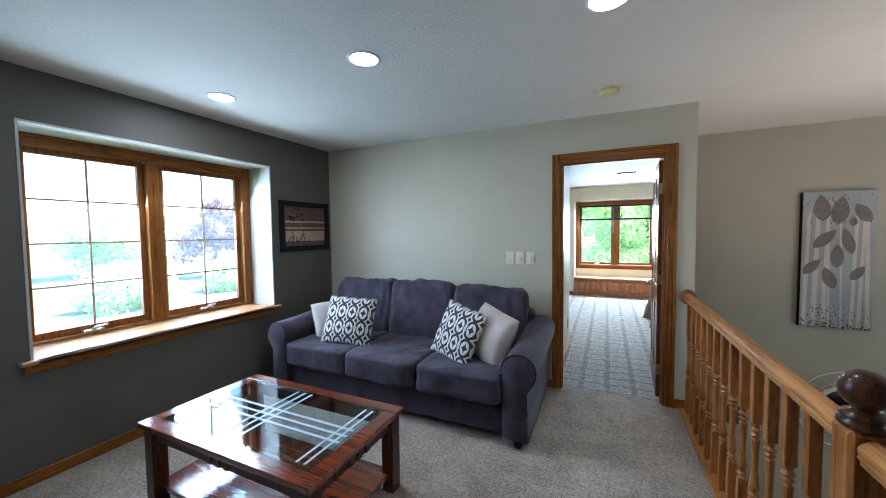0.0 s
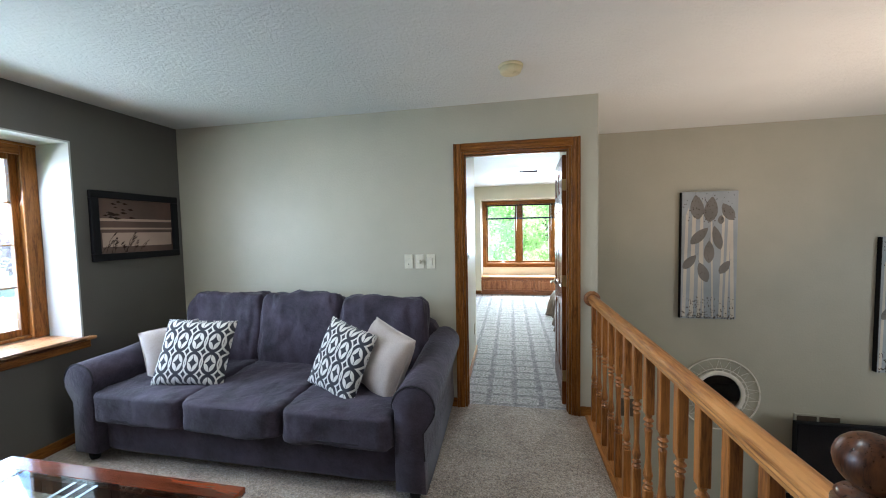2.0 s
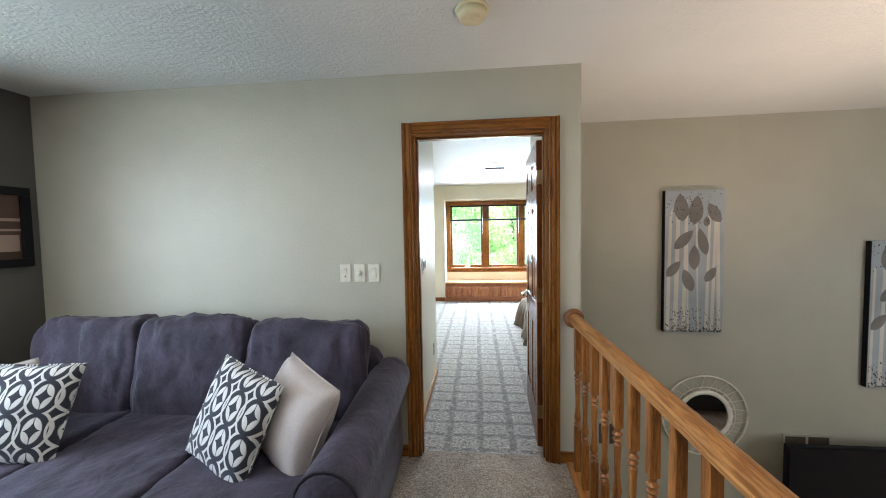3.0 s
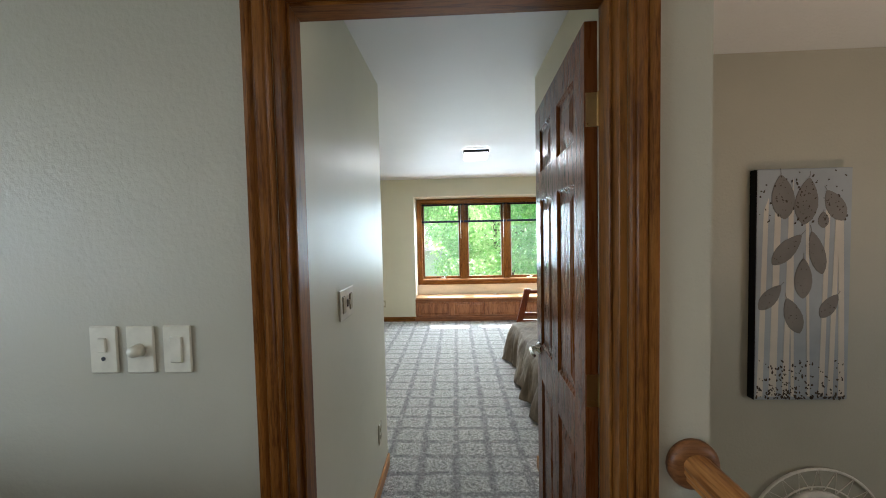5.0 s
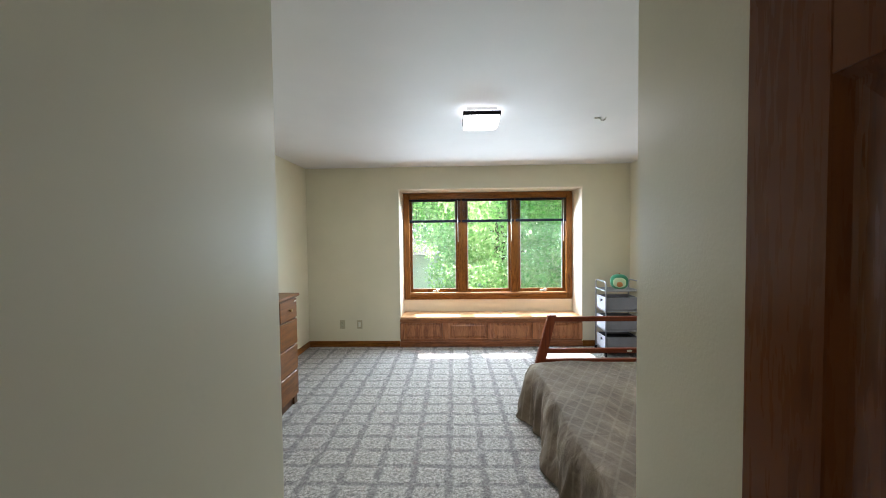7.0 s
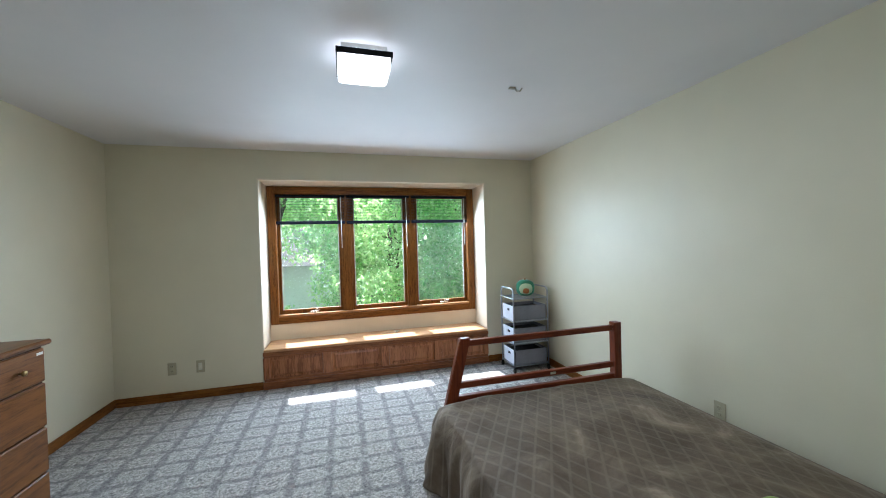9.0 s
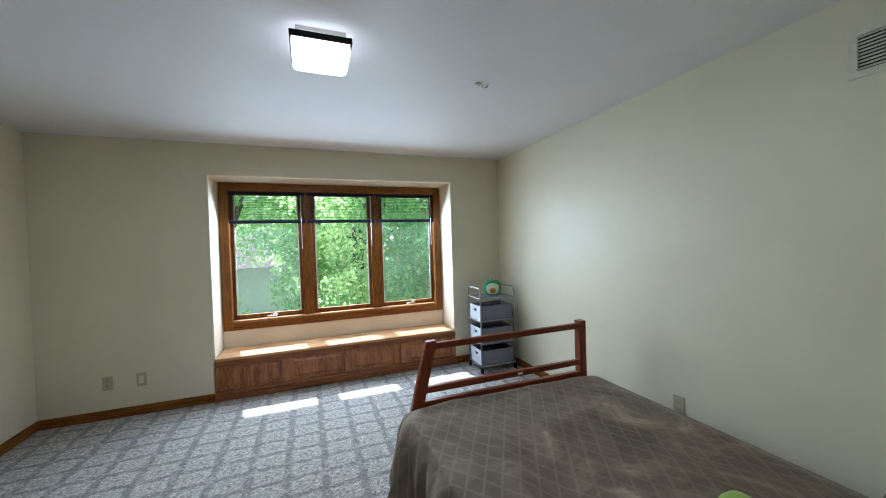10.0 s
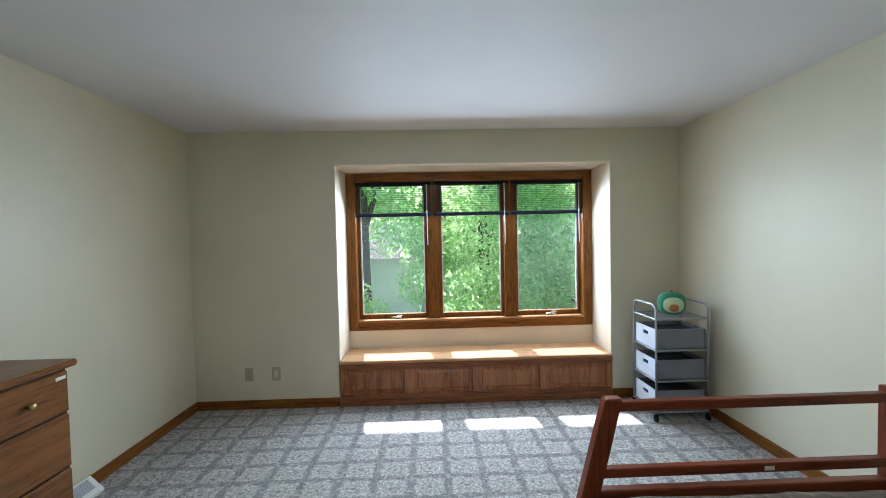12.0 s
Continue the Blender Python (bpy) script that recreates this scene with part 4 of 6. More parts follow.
# ---- loft: sofa ----
def sofa():
    x0, x1 = -2.70, -0.235
    yf, yb = 2.60, 3.60
    s = thing("sofa", ((x0 + x1) / 2, 3.1, 0), "charcoal purple three-seat sofa with rolled arms", "sofa")
    part("base", puff((x0 + x1) / 2, 3.11, 0.185, x1 - x0 - 0.30, 0.90, 0.27, 14, 12, 0.003, 2.0), SOFA, s, smooth=True)
    part("back_frame", puff((x0 + x1) / 2, 3.52, 0.43, x1 - x0 - 0.34, 0.17, 0.74, 9, 12, 0.003, 4.0), SOFA, s, smooth=True)
    for side in (1, -1):
        xo = x1 if side > 0 else x0
        inner = xo - side * 0.235
        cx, cz, rr = xo - side * 0.128, 0.535, 0.118
        prof = [(inner, 0.06), (inner, 0.52)]
        for i in range(13):
            a = math.pi * (1 - i / 12 * 1.18)
            prof.append((cx + side * rr * math.cos(a), cz + rr * math.sin(a)))
        prof += [(xo - side * 0.075, 0.40), (xo - side * 0.07, 0.25), (xo - side * 0.065, 0.06)]
        bm = bmesh.new()
        rings = []
        ctr = Vector((sum(p[0] for p in prof) / len(prof), 0, 0.36))
        for y, k in ((yf + 0.0, 0.93), (yf + 0.008, 0.98), (yf + 0.03, 1.0), (yf + 0.3, 1.0), (yf + 0.6, 1.0), (yb - 0.08, 0.99), (yb - 0.03, 0.93)):
            drop = 0.10 * max(0, (y - yf - 0.25)) if y > yf + 0.25 else 0
            rings.append([bm.verts.new((ctr.x + (p[0] - ctr.x) * k, y, ctr.z + (p[1] - ctr.z) * k + drop)) for p in prof])
        n = len(prof)
        for a, b in zip(rings, rings[1:]):
            for i in range(n):
                bm.faces.new((a[i], a[(i + 1) % n], b[(i + 1) % n], b[i]))
        bm.faces.new(rings[0])
        bm.faces.new(rings[-1])
        arm = part("arm", bm, SOFA, s, smooth=True)
        part("piping", tube([(ctr.x + (p[0] - ctr.x) * 0.985, yf + 0.006, ctr.z + (p[1] - ctr.z) * 0.985) for p in prof[1:-1]], 0.0055, 6), PIPING, arm)
    a, b = x0 + 0.235, x1 - 0.235
    w = (b - a) / 3
    for i in range(3):
        cx = a + w * (i + 0.5)
        c = part("seat_cushion", puff(cx, 2.965, 0.385, w - 0.008, 0.80, 0.20, 11, 36, 0.012, 3.1 * i + 1), SOFA, s, smooth=True)
        for z in (0.455, 0.325):
            hw, hd = (w - 0.008) / 2 * 0.983, 0.393
            pts = []
            for k in range(25):
                th = math.pi + math.pi * k / 24
                cc, ss = math.cos(th), math.sin(th)
                q = (abs(cc) ** 7 + abs(ss) ** 7) ** (1 / 7)
                pts.append((cx + cc / q * hw, 2.965 + ss / q * hd, z))
            part("piping", tube(pts, 0.005, 6), PIPING, c)
    for i in range(3):
        cx = a + w * (i + 0.5)
        bm = puff(0, 0, 0, w + 0.012, 0.25, (0.58, 0.60, 0.55)[i], 5.6, 34, 0.024, 5.7 * i + 2)
        for v in bm.verts:
            v.co.z += (0.012 * math.sin(v.co.x * 9 + i) + 0.02 * noise.noise(Vector((v.co.x * 7, v.co.y * 9, i + 0.5))) + 0.07 * abs(v.co.x / (w / 2)) ** 4 - 0.03) * max(0, v.co.z) * 2
            for sgn in (1, -1):
                k = max(0.0, 1 - math.hypot(v.co.x - sgn * w / 2, (v.co.z - 0.28)) / 0.16)
                v.co.y += 0.0 if v.co.y < 0 else -0.02 * k
        turn(bm, Matrix.Translation((cx, 3.385, 0.70)) @ pose(0, 0, 0, -13, 0, 0))
        part("back_cushion", bm, SOFA, s, smooth=True)
    for x in (x0 + 0.14, x1 - 0.14):
        for y in (yf + 0.06, yb - 0.10):
            part("foot", lathe([(0.024, 0.0), (0.032, 0.03), (0.034, 0.065)], 12, (x, y, 0)), BLACK, s)


sofa()


def throw_pillow(label, mat, w, h, d, m, seed):
    me = bpy.data.meshes.new("throw_pillow")
    bm = knife_pillow(w, h, d, Matrix(), seed)
    bmesh.ops.recalc_face_normals(bm, faces=bm.faces)
    bm.to_mesh(me)
    bm.free()
    me.shade_smooth()
    me.materials.append(mat)
    o = new("throw_pillow", me)
    o.matrix_world = m
    pts = [(sx * w / 2 * 0.985, 0, sz * h / 2 * 0.985) for sx, sz in ((-1, -1), (0, -0.97), (1, -1), (0.97, 0), (1, 1), (0, 0.97), (-1, 1), (-0.97, 0))]
    ORIGIN[o.name] = Vector((0, 0, 0))
    part("piping", tube(pts, 0.004, 6, True), mat, o)
    return tagged(o, label, "pillow", "throw pillows on the sofa")


throw_pillow("black and white ogee-patterned throw pillow on sofa", OGEE, 0.47, 0.44, 0.17, Matrix.Translation((-1.96, 2.87, 0.662)) @ pose(0, 0, 0, -24, 3, 12), 1.0)
throw_pillow("black and white ogee-patterned throw pillow leaning askew", OGEE, 0.42, 0.44, 0.14, Matrix.Translation((-0.905, 2.895, 0.658)) @ pose(0, 0, 0, -22, 10, -24), 2.0)
throw_pillow("oatmeal linen throw pillow behind patterned pillow", LINEN, 0.36, 0.36, 0.18, Matrix.Translation((-2.27, 3.00, 0.625)) @ pose(0, 0, 0, -16, -6, 55), 3.0)
throw_pillow("oatmeal linen throw pillow against the sofa arm", LINEN, 0.43, 0.42, 0.22, Matrix.Translation((-0.66, 2.97, 0.645)) @ pose(0, 0, 0, -22, 10, -36), 4.0)


# ---- loft: coffee table ----
def coffee_table():
    x0, x1, y0, y1, z = -2.115, -0.89, 1.325, 2.042, 0.46
    t = thing("coffee_table", ((x0 + x1) / 2, (y0 + y1) / 2, 0), "dark cherry coffee table with etched glass top", "table")
    g0, g1, h0, h1 = x0 + 0.085, x1 - 0.085, y0 + 0.085, y1 - 0.075
    part("top_frame", boxes((x0, x1, y0, h0, z - 0.03, z), (x0, x1, h1, y1, z - 0.03, z), (x0, g0, h0, h1, z - 0.03, z), (g1, x1, h0, h1, z - 0.03, z), bevel=0.004), CHERRY, t)
    gl = part("glass_top", boxes((g0, g1, h0, h1, z - 0.008, z - 0.001)), TABLE_GLASS, t, "clear green-tinted bevelled glass")
    gl.visible_shadow = False
    e = 0.014
    part("glass_bevel", boxes((g0, g1, h0, h0 + e, z - 0.0006, z + 0.0006), (g0, g1, h1 - e, h1, z - 0.0006, z + 0.0006), (g0, g0 + e, h0 + e, h1 - e, z - 0.0006, z + 0.0006), (g1 - e, g1, h0 + e, h1 - e, z - 0.0006, z + 0.0006)), TABLE_GLASS, gl)
    for i in range(3):   # long etched lines
        yy = h0 + 0.20 + 0.055 * i
        part("etched_line", boxes((g0 + 0.03, g1 - 0.02, yy, yy + 0.016, z - 0.0002, z + 0.0008)), FROST, gl)
    for i in range(3):   # cross lines
        xx = g0 + 0.42 + 0.055 * i
        part("etched_line", boxes((xx, xx + 0.014, h0 + 0.02, h1 - 0.02, z - 0.0001, z + 0.0012)), FROST, gl)
    for i in range(2):
        xx = g1 - 0.10 + 0.045 * i
        part("etched_line", boxes((xx, xx + 0.012, h0 + 0.02, h1 - 0.04, z - 0.0001, z + 0.0012)), FROST, gl)
    L = 0.075
    for x in (x0 + 0.02, x1 - 0.02 - L):
        for y in (y0 + 0.02, y1 - 0.02 - L):
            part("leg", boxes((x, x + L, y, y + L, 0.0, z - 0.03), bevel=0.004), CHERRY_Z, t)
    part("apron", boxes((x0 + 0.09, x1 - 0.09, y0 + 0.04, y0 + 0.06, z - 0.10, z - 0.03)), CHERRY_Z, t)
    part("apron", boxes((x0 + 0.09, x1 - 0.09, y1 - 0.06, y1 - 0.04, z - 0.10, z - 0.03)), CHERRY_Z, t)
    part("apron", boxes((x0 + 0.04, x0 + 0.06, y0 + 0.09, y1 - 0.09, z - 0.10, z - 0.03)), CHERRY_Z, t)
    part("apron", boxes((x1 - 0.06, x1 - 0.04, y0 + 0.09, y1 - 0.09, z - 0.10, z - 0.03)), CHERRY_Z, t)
    for k in (-1, 0, 1):
        xx, yy = (x0 + x1) / 2 + 0.06 * k, (y0 + y1) / 2 + 0.06 * k
        part("slat", boxes((xx - 0.015, xx + 0.015, y0 + 0.030, y0 + 0.04, z - 0.097, z - 0.032)), CHERRY_Z, t)
        part("slat", boxes((x1 - 0.04, x1 - 0.030, yy - 0.015, yy + 0.015, z - 0.097, z - 0.032)), CHERRY_Z, t)
    part("lower_shelf", boxes((x0 + 0.05, x1 - 0.05, y0 + 0.05, y1 - 0.05, 0.085, 0.11), bevel=0.003), CHERRY, t, "glossy cherry lower shelf")


coffee_table()


# ---- loft: walls and ceiling fittings ----
def framed_photo():
    p = thing("framed_picture", (XW, 3.295, 1.54), "black framed sepia landscape photograph", "picture")
    y0, y1, z0, z1 = 2.95, 3.645, 1.272, 1.805
    f, X = 0.055, XW + 0.001
    part("frame", boxes((X, X + 0.03, y0, y1, z0, z0 + f), (X, X + 0.03, y0, y1, z1 - f, z1), (X, X + 0.03, y0, y0 + f, z0 + f, z1 - f), (X, X + 0.03, y1 - f, y1, z0 + f, z1 - f), bevel=0.004), BLACK, p)
    a, b, c, d = y0 + f, y1 - f, z0 + f, z1 - f
    pr = part("print", boxes((X, X + 0.010, a, b, c, d)), PHOTO_M, p)
    part("horizon", boxes((X + 0.010, X + 0.0108, a, b, c + 0.185, c + 0.20), (X + 0.010, X + 0.0108, a, b, c + 0.25, c + 0.27)), PHOTO_L, pr)
    part("water", boxes((X + 0.010, X + 0.0106, a + 0.02, b - 0.01, c + 0.05, c + 0.16)), PHOTO_L, pr)
    rnd = random.Random(5)
    tw = bmesh.new()
    for i in range(9):   # bare stems leaning in from one side, each with a few leaves
        yy, zz = a + rnd.uniform(0.01, 0.30), c + 0.004
        lean, up = rnd.uniform(-0.03, 0.10), rnd.uniform(0.06, 0.17)
        absorb(tw, tube([(X + 0.011, yy, zz), (X + 0.011, yy + lean * 0.4, zz + up * 0.6), (X + 0.011, yy + lean, zz + up)], 0.0016, 4))
        for k in range(5):
            q = rnd.uniform(0.3, 1.0)
            ly, lz, r = yy + lean * q, zz + up * q, rnd.uniform(0.007, 0.016)
            absorb(tw, prism([(ly, lz), (ly + r, lz + r * 0.5), (ly + 1.8 * r, lz + r * 1.6), (ly + 0.5 * r, lz + r)], "x", X + 0.0106, X + 0.0118))
    for i in range(16):   # overhanging foliage
        ly, lz, r = a + rnd.uniform(0.0, 0.22), d - rnd.uniform(0.02, 0.15), rnd.uniform(0.012, 0.03)
        absorb(tw, prism([(ly, lz), (ly + r, lz - r * 0.4), (ly + 2.2 * r, lz - r * 0.2), (ly + r, lz + r * 0.4)], "x", X + 0.0106, X + 0.0118))
    tagged(part("branch", tw, PHOTO_D, pr), kind="stuff")


framed_photo()


def leaf_outline(cx, cz, w, h, ang, n=18):
    pts = []
    for i in range(n):
        t = 2 * math.pi * i / n
        r = math.sin(t)
        x, z = w / 2 * r * abs(r) ** 0.5 * (1 - 0.2 * math.cos(t)), h / 2 * math.cos(t)
        pts.append((cx + x * math.cos(ang) - z * math.sin(ang), cz + x * math.sin(ang) + z * math.cos(ang)))
    return pts


def canvas_art(x0, z0, label, seed):
    W, HH = 0.505, 1.292
    c = thing("canvas_art", (x0 + W / 2, 4.93, z0 + HH / 2), label, "wall art", "birch leaf canvases")
    yf = 4.93 - 0.045
    body = part("canvas", boxes((x0, x0 + W, yf, 4.93, z0, z0 + HH), bevel=0.004), CANVAS, c)
    part("side_edge", boxes((x0 - 0.004, x0 + 0.001, yf + 0.002, 4.93, z0 + 0.002, z0 + HH - 0.002)), BLACK, c)
    rnd = random.Random(seed)
    for fx in (0.06, 0.20, 0.30, 0.42, 0.55, 0.66, 0.76, 0.86):
        w = rnd.uniform(0.024, 0.044)
        w *= rnd.choice((0.45, 0.8, 1.15))
        xx = x0 + min(0.9, max(0.02, fx + rnd.uniform(-0.05, 0.05))) * W
        lean = rnd.uniform(-0.03, 0.03)
        part("trunk", prism([(xx, z0 + 0.02), (xx + w, z0 + 0.02), (xx + w * 0.8 + lean, z0 + HH * rnd.uniform(0.8, 0.97)), (xx + lean, z0 + HH * 0.82)], "y", yf - 0.0004 - 0.00012 * (1 + int(fx * 10)), yf), CANVAS_L, body)
    spots = [(0.27, 0.88, 0.11, 0.22, 0.1), (0.52, 0.86, 0.11, 0.23, -0.1), (0.82, 0.84, 0.09, 0.17, 0.5), (0.32, 0.655, 0.085, 0.20, -0.75), (0.64, 0.64, 0.075, 0.22, 0.25),
             (0.50, 0.53, 0.085, 0.20, 0.0), (0.15, 0.45, 0.075, 0.16, -0.7), (0.40, 0.37, 0.085, 0.19, 0.35), (0.78, 0.41, 0.07, 0.14, -0.6), (0.70, 0.78, 0.05, 0.08, 0.0)]
    spots_at = []
    for fx, fz, w, h, a in spots:
        lx, lz = x0 + fx * W, z0 + fz * HH
        lf = part("painted_leaf", prism(leaf_outline(lx, lz, w * 1.12, h * 1.12, a), "y", yf - 0.0026, yf - 0.0002), CANVAS_S, body)
        dx, dz = -math.sin(a) * h * 0.55, math.cos(a) * h * 0.55
        part("leaf_stalk", tube([(lx + dx, yf - 0.0022, lz + dz), (lx + dx * 1.3, yf - 0.0022, lz + dz * 1.3)], 0.0012, 5), CANVAS_S, body)
        for k in range(int(9 + 70 * max(0, fz - 0.75))):
            u, q, e = rnd.uniform(-0.4, 0.4) * w, rnd.uniform(-0.42, 0.42) * h, rnd.uniform(0.002, 0.0045)
            spots_at.append((lx + u * math.cos(a) - q * math.sin(a), lz + u * math.sin(a) + q * math.cos(a), e))
    sp = bmesh.new()
    for px, pz, s in spots_at:
        absorb(sp, prism(leaf_outline(px, pz, s * 1.5, s * 1.6, 0.4, 6), "y", yf - 0.0034, yf - 0.0006))
    for i in range(280):
        low = i < 210
        fx, fz = rnd.random(), (rnd.random() ** 2 * 0.17 if low else 0.75 + 0.23 * rnd.random())
        s = rnd.uniform(0.004, 0.011)
        px, pz = x0 + 0.01 + fx * (W - 0.03), z0 + 0.01 + fz * HH
        absorb(sp, prism(leaf_outline(px, pz, s, s * rnd.uniform(0.8, 2.6), rnd.uniform(-0.8, 0.8), 6), "y", yf - 0.0032, yf - 0.0006))
    tagged(part("speckle", sp, CANVAS_D, body), kind="stuff")


canvas_art(1.86, 0.502, "tall canvas print of grey leaves and birch trunks", 3)
canvas_art(3.555, 0.025, "matching leaf canvas hung lower on the wall", 8)


def round_mirror():
    c, y = Vector((2.24, 4.93, -0.285)), 4.92
    m = thing("round_mirror", c, "round mirror with woven bleached rattan rim", "mirror")
    ring = lambda r, n=48: [(c.x + r * math.cos(2 * math.pi * i / n), y - 0.01, c.z + r * math.sin(2 * math.pi * i / n)) for i in range(n)]
    part("glass", lathe([(0.205, 4.912), (0.205, 4.920)], 40, (c.x, 0, c.z), "y"), MIRROR, m)
    fr = lathe([(0.20, 4.906), (0.205, 4.898), (0.238, 4.898), (0.240, 4.912), (0.238, 4.926), (0.20, 4.926)], 48, (c.x, 0, c.z), "y", False)
    part("inner_rim", fr, RATTAN, m, smooth=True)
    part("outer_rim", tube(ring(0.372), 0.008, 6, True), RATTAN, m)
    part("middle_rim", tube(ring(0.268), 0.004, 6, True), RATTAN, m)
    n = 22
    for i in range(n):
        a, b = 2 * math.pi * i / n, 2 * math.pi * (i + 0.5) / n
        p = lambda r, t: (c.x + r * math.cos(t), y - 0.01, c.z + r * math.sin(t))
        part("cane", tube([p(0.24, a), p(0.372, b), p(0.24, 2 * a - b + 2 * (b - a) + (b - a))], 0.0028, 5), RATTAN, m)


round_mirror()


def television():
    t = thing("television", (3.5, 4.7, LOW), "flat black television on a low black stand", "television")
    part("screen", boxes((2.80, 4.22, 4.695, 4.71, -1.20, -0.438)), SCREEN, t)
    part("bezel", boxes((2.785, 4.235, 4.70, 4.745, -1.22, -0.423), bevel=0.006), BLACK, t)
    part("foot", boxes((3.25, 3.77, 4.60, 4.86, -1.27, -1.255), (3.47, 3.55, 4.71, 4.76, -1.26, -1.15), bevel=0.004), BLACK, t)
    k = thing("media_console", (3.5, 4.7, LOW), "low dark media console under the television", "cabinet")
    part("body", boxes((2.7, 4.3, 4.47, 4.92, LOW, -1.27), bevel=0.005), BLACK, k)


television()


def dark_sofa():
    """Sofa that faces the television; it shows in the round mirror."""
    x0, x1, y0, y1 = 2.75, 4.85, 1.70, 2.62
    s = thing("sofa", ((x0 + x1) / 2, (y0 + y1) / 2, LOW), "black two-seat sofa facing the television", "sofa")
    part("base", puff((x0 + x1) / 2, (y0 + y1) / 2, LOW + 0.19, x1 - x0 - 0.3, y1 - y0 - 0.04, 0.30, 12, 8), SOFA_DARK, s, smooth=True)
    part("backrest", puff((x0 + x1) / 2, y0 + 0.12, LOW + 0.46, x1 - x0 - 0.2, 0.24, 0.80, 6, 10), SOFA_DARK, s, smooth=True)
    for x in (x0 + 0.12, x1 - 0.12):
        part("arm", puff(x, (y0 + y1) / 2, LOW + 0.33, 0.24, y1 - y0, 0.60, 6, 10), SOFA_DARK, s, smooth=True)
        for y in (y0 + 0.1, y1 - 0.1):
            part("foot", lathe([(0.022, LOW), (0.03, LOW + 0.05)], 10, (x, y, 0)), BLACK, s)
    for k in (-1, 1):
        cx = (x0 + x1) / 2 + k * 0.41
        part("seat_cushion", puff(cx, y0 + 0.58, LOW + 0.41, 0.80, 0.66, 0.17, 6, 12, 0.006, k), SOFA_DARK, s, smooth=True)
        part("back_cushion", puff(cx, y0 + 0.30, LOW + 0.66, 0.80, 0.20, 0.44, 5, 12, 0.008, k + 4), SOFA_DARK, s, smooth=True)


SOFA_DARK = fabric("black_upholstery", (0.020, 0.019, 0.022), (0.010, 0.010, 0.012), 300, 0.8, 0.05, 5.0, 0.2)
dark_sofa()


def wall_register(x0, x1, z0, z1, label):
    v = thing("wall_vent", ((x0 + x1) / 2, 4.93, z0), label, "vent")
    part("frame", boxes((x0, x1, 4.918, 4.93, z0, z0 + 0.02), (x0, x1, 4.918, 4.93, z1 - 0.02, z1), (x0, x0 + 0.02, 4.918, 4.93, z0 + 0.02, z1 - 0.02), (x1 - 0.02, x1, 4.918, 4.93, z0 + 0.02, z1 - 0.02), ((x0 + x1) / 2 - 0.008, (x0 + x1) / 2 + 0.008, 4.918, 4.93, z0 + 0.02, z1 - 0.02)), SAGE, v)
    part("backing", boxes((x0 + 0.02, x1 - 0.02, 4.926, 4.9295, z0 + 0.02, z1 - 0.02)), BARK, v)


wall_register(2.92, 3.33, -0.66, -0.44, "beige wall vent above the television")
wall_register(1.28, 1.50, -0.62, -0.38, "small beige wall vent in the stairwell")


def switch(name, c, axis, gangs, kinds, label, w=0.072, h=0.118, cat="switch"):
    """Wall plate; axis: the wall's normal, '-y', '+x' or '-x'."""
    t = thing(name, c, label, cat)
    total = w + 0.046 * (gangs - 1)
    rot = {"-y": 0, "+x": 90, "-x": -90}[axis]
    m = Matrix.Translation(c) @ pose(0, 0, 0, 0, 0, rot)
    part("plate", turn(box(-total / 2, total / 2, -0.007, 0, -h / 2, h / 2, 0.003), m), ALMOND if cat == "outlet" else WHITE, t)
    for g in range(gangs):
        x = (g - (gangs - 1) / 2) * 0.046
        k = kinds[g]
        if k == "rocker":
            if gangs == 3:
                # dark border paints the shadow gap round the rocker
                part("bezel", turn(box(x - 0.0178, x + 0.0178, -0.0078, -0.006, -0.0348, 0.0348), m), BRONZE, t)
            part("rocker", turn(box(x - 0.016, x + 0.016, -0.012, -0.006, -0.033, 0.033, 0.003), m), ALMOND if gangs == 3 else WHITE, t)
        elif k == "toggle":
            part("toggle", turn(box(x - 0.005, x + 0.005, -0.020, -0.006, -0.006, 0.014, 0.002), m), WHITE, t)
            part("slot", turn(box(x - 0.008, x + 0.008, -0.0085, -0.006, -0.016, 0.016), m), SLOT if gangs == 3 else WHITE, t)
        elif k == "dimmer":
            part("knob", turn(lathe([(0.013, -0.030), (0.015, -0.020), (0.016, -0.006)], 16, (x, 0, 0), "y"), m), WHITE, t, smooth=True)
        elif k == "key":
            part("rocker", turn(box(x - 0.011, x + 0.011, -0.012, -0.006, -0.006, 0.03, 0.002), m), WHITE, t)
            part("dot", turn(lathe([(0.005, -0.009), (0.005, -0.006)], 10, (x, 0, -0.022), "y"), m), SLOT, t)
        elif k == "duplex":
            for z in (0.021, -0.021):
                part("socket", turn(box(x - 0.016, x + 0.016, -0.0095, -0.006, z - 0.014, z + 0.014, 0.003), m), ALMOND, t)
                part("slots", turn(boxes((x - 0.008, x - 0.005, -0.010, -0.0085, z - 0.002, z + 0.008), (x + 0.005, x + 0.008, -0.010, -0.0085, z - 0.002, z + 0.008), (x - 0.002, x + 0.002, -0.010, -0.0085, z - 0.010, z - 0.006)), m), SLOT, t)


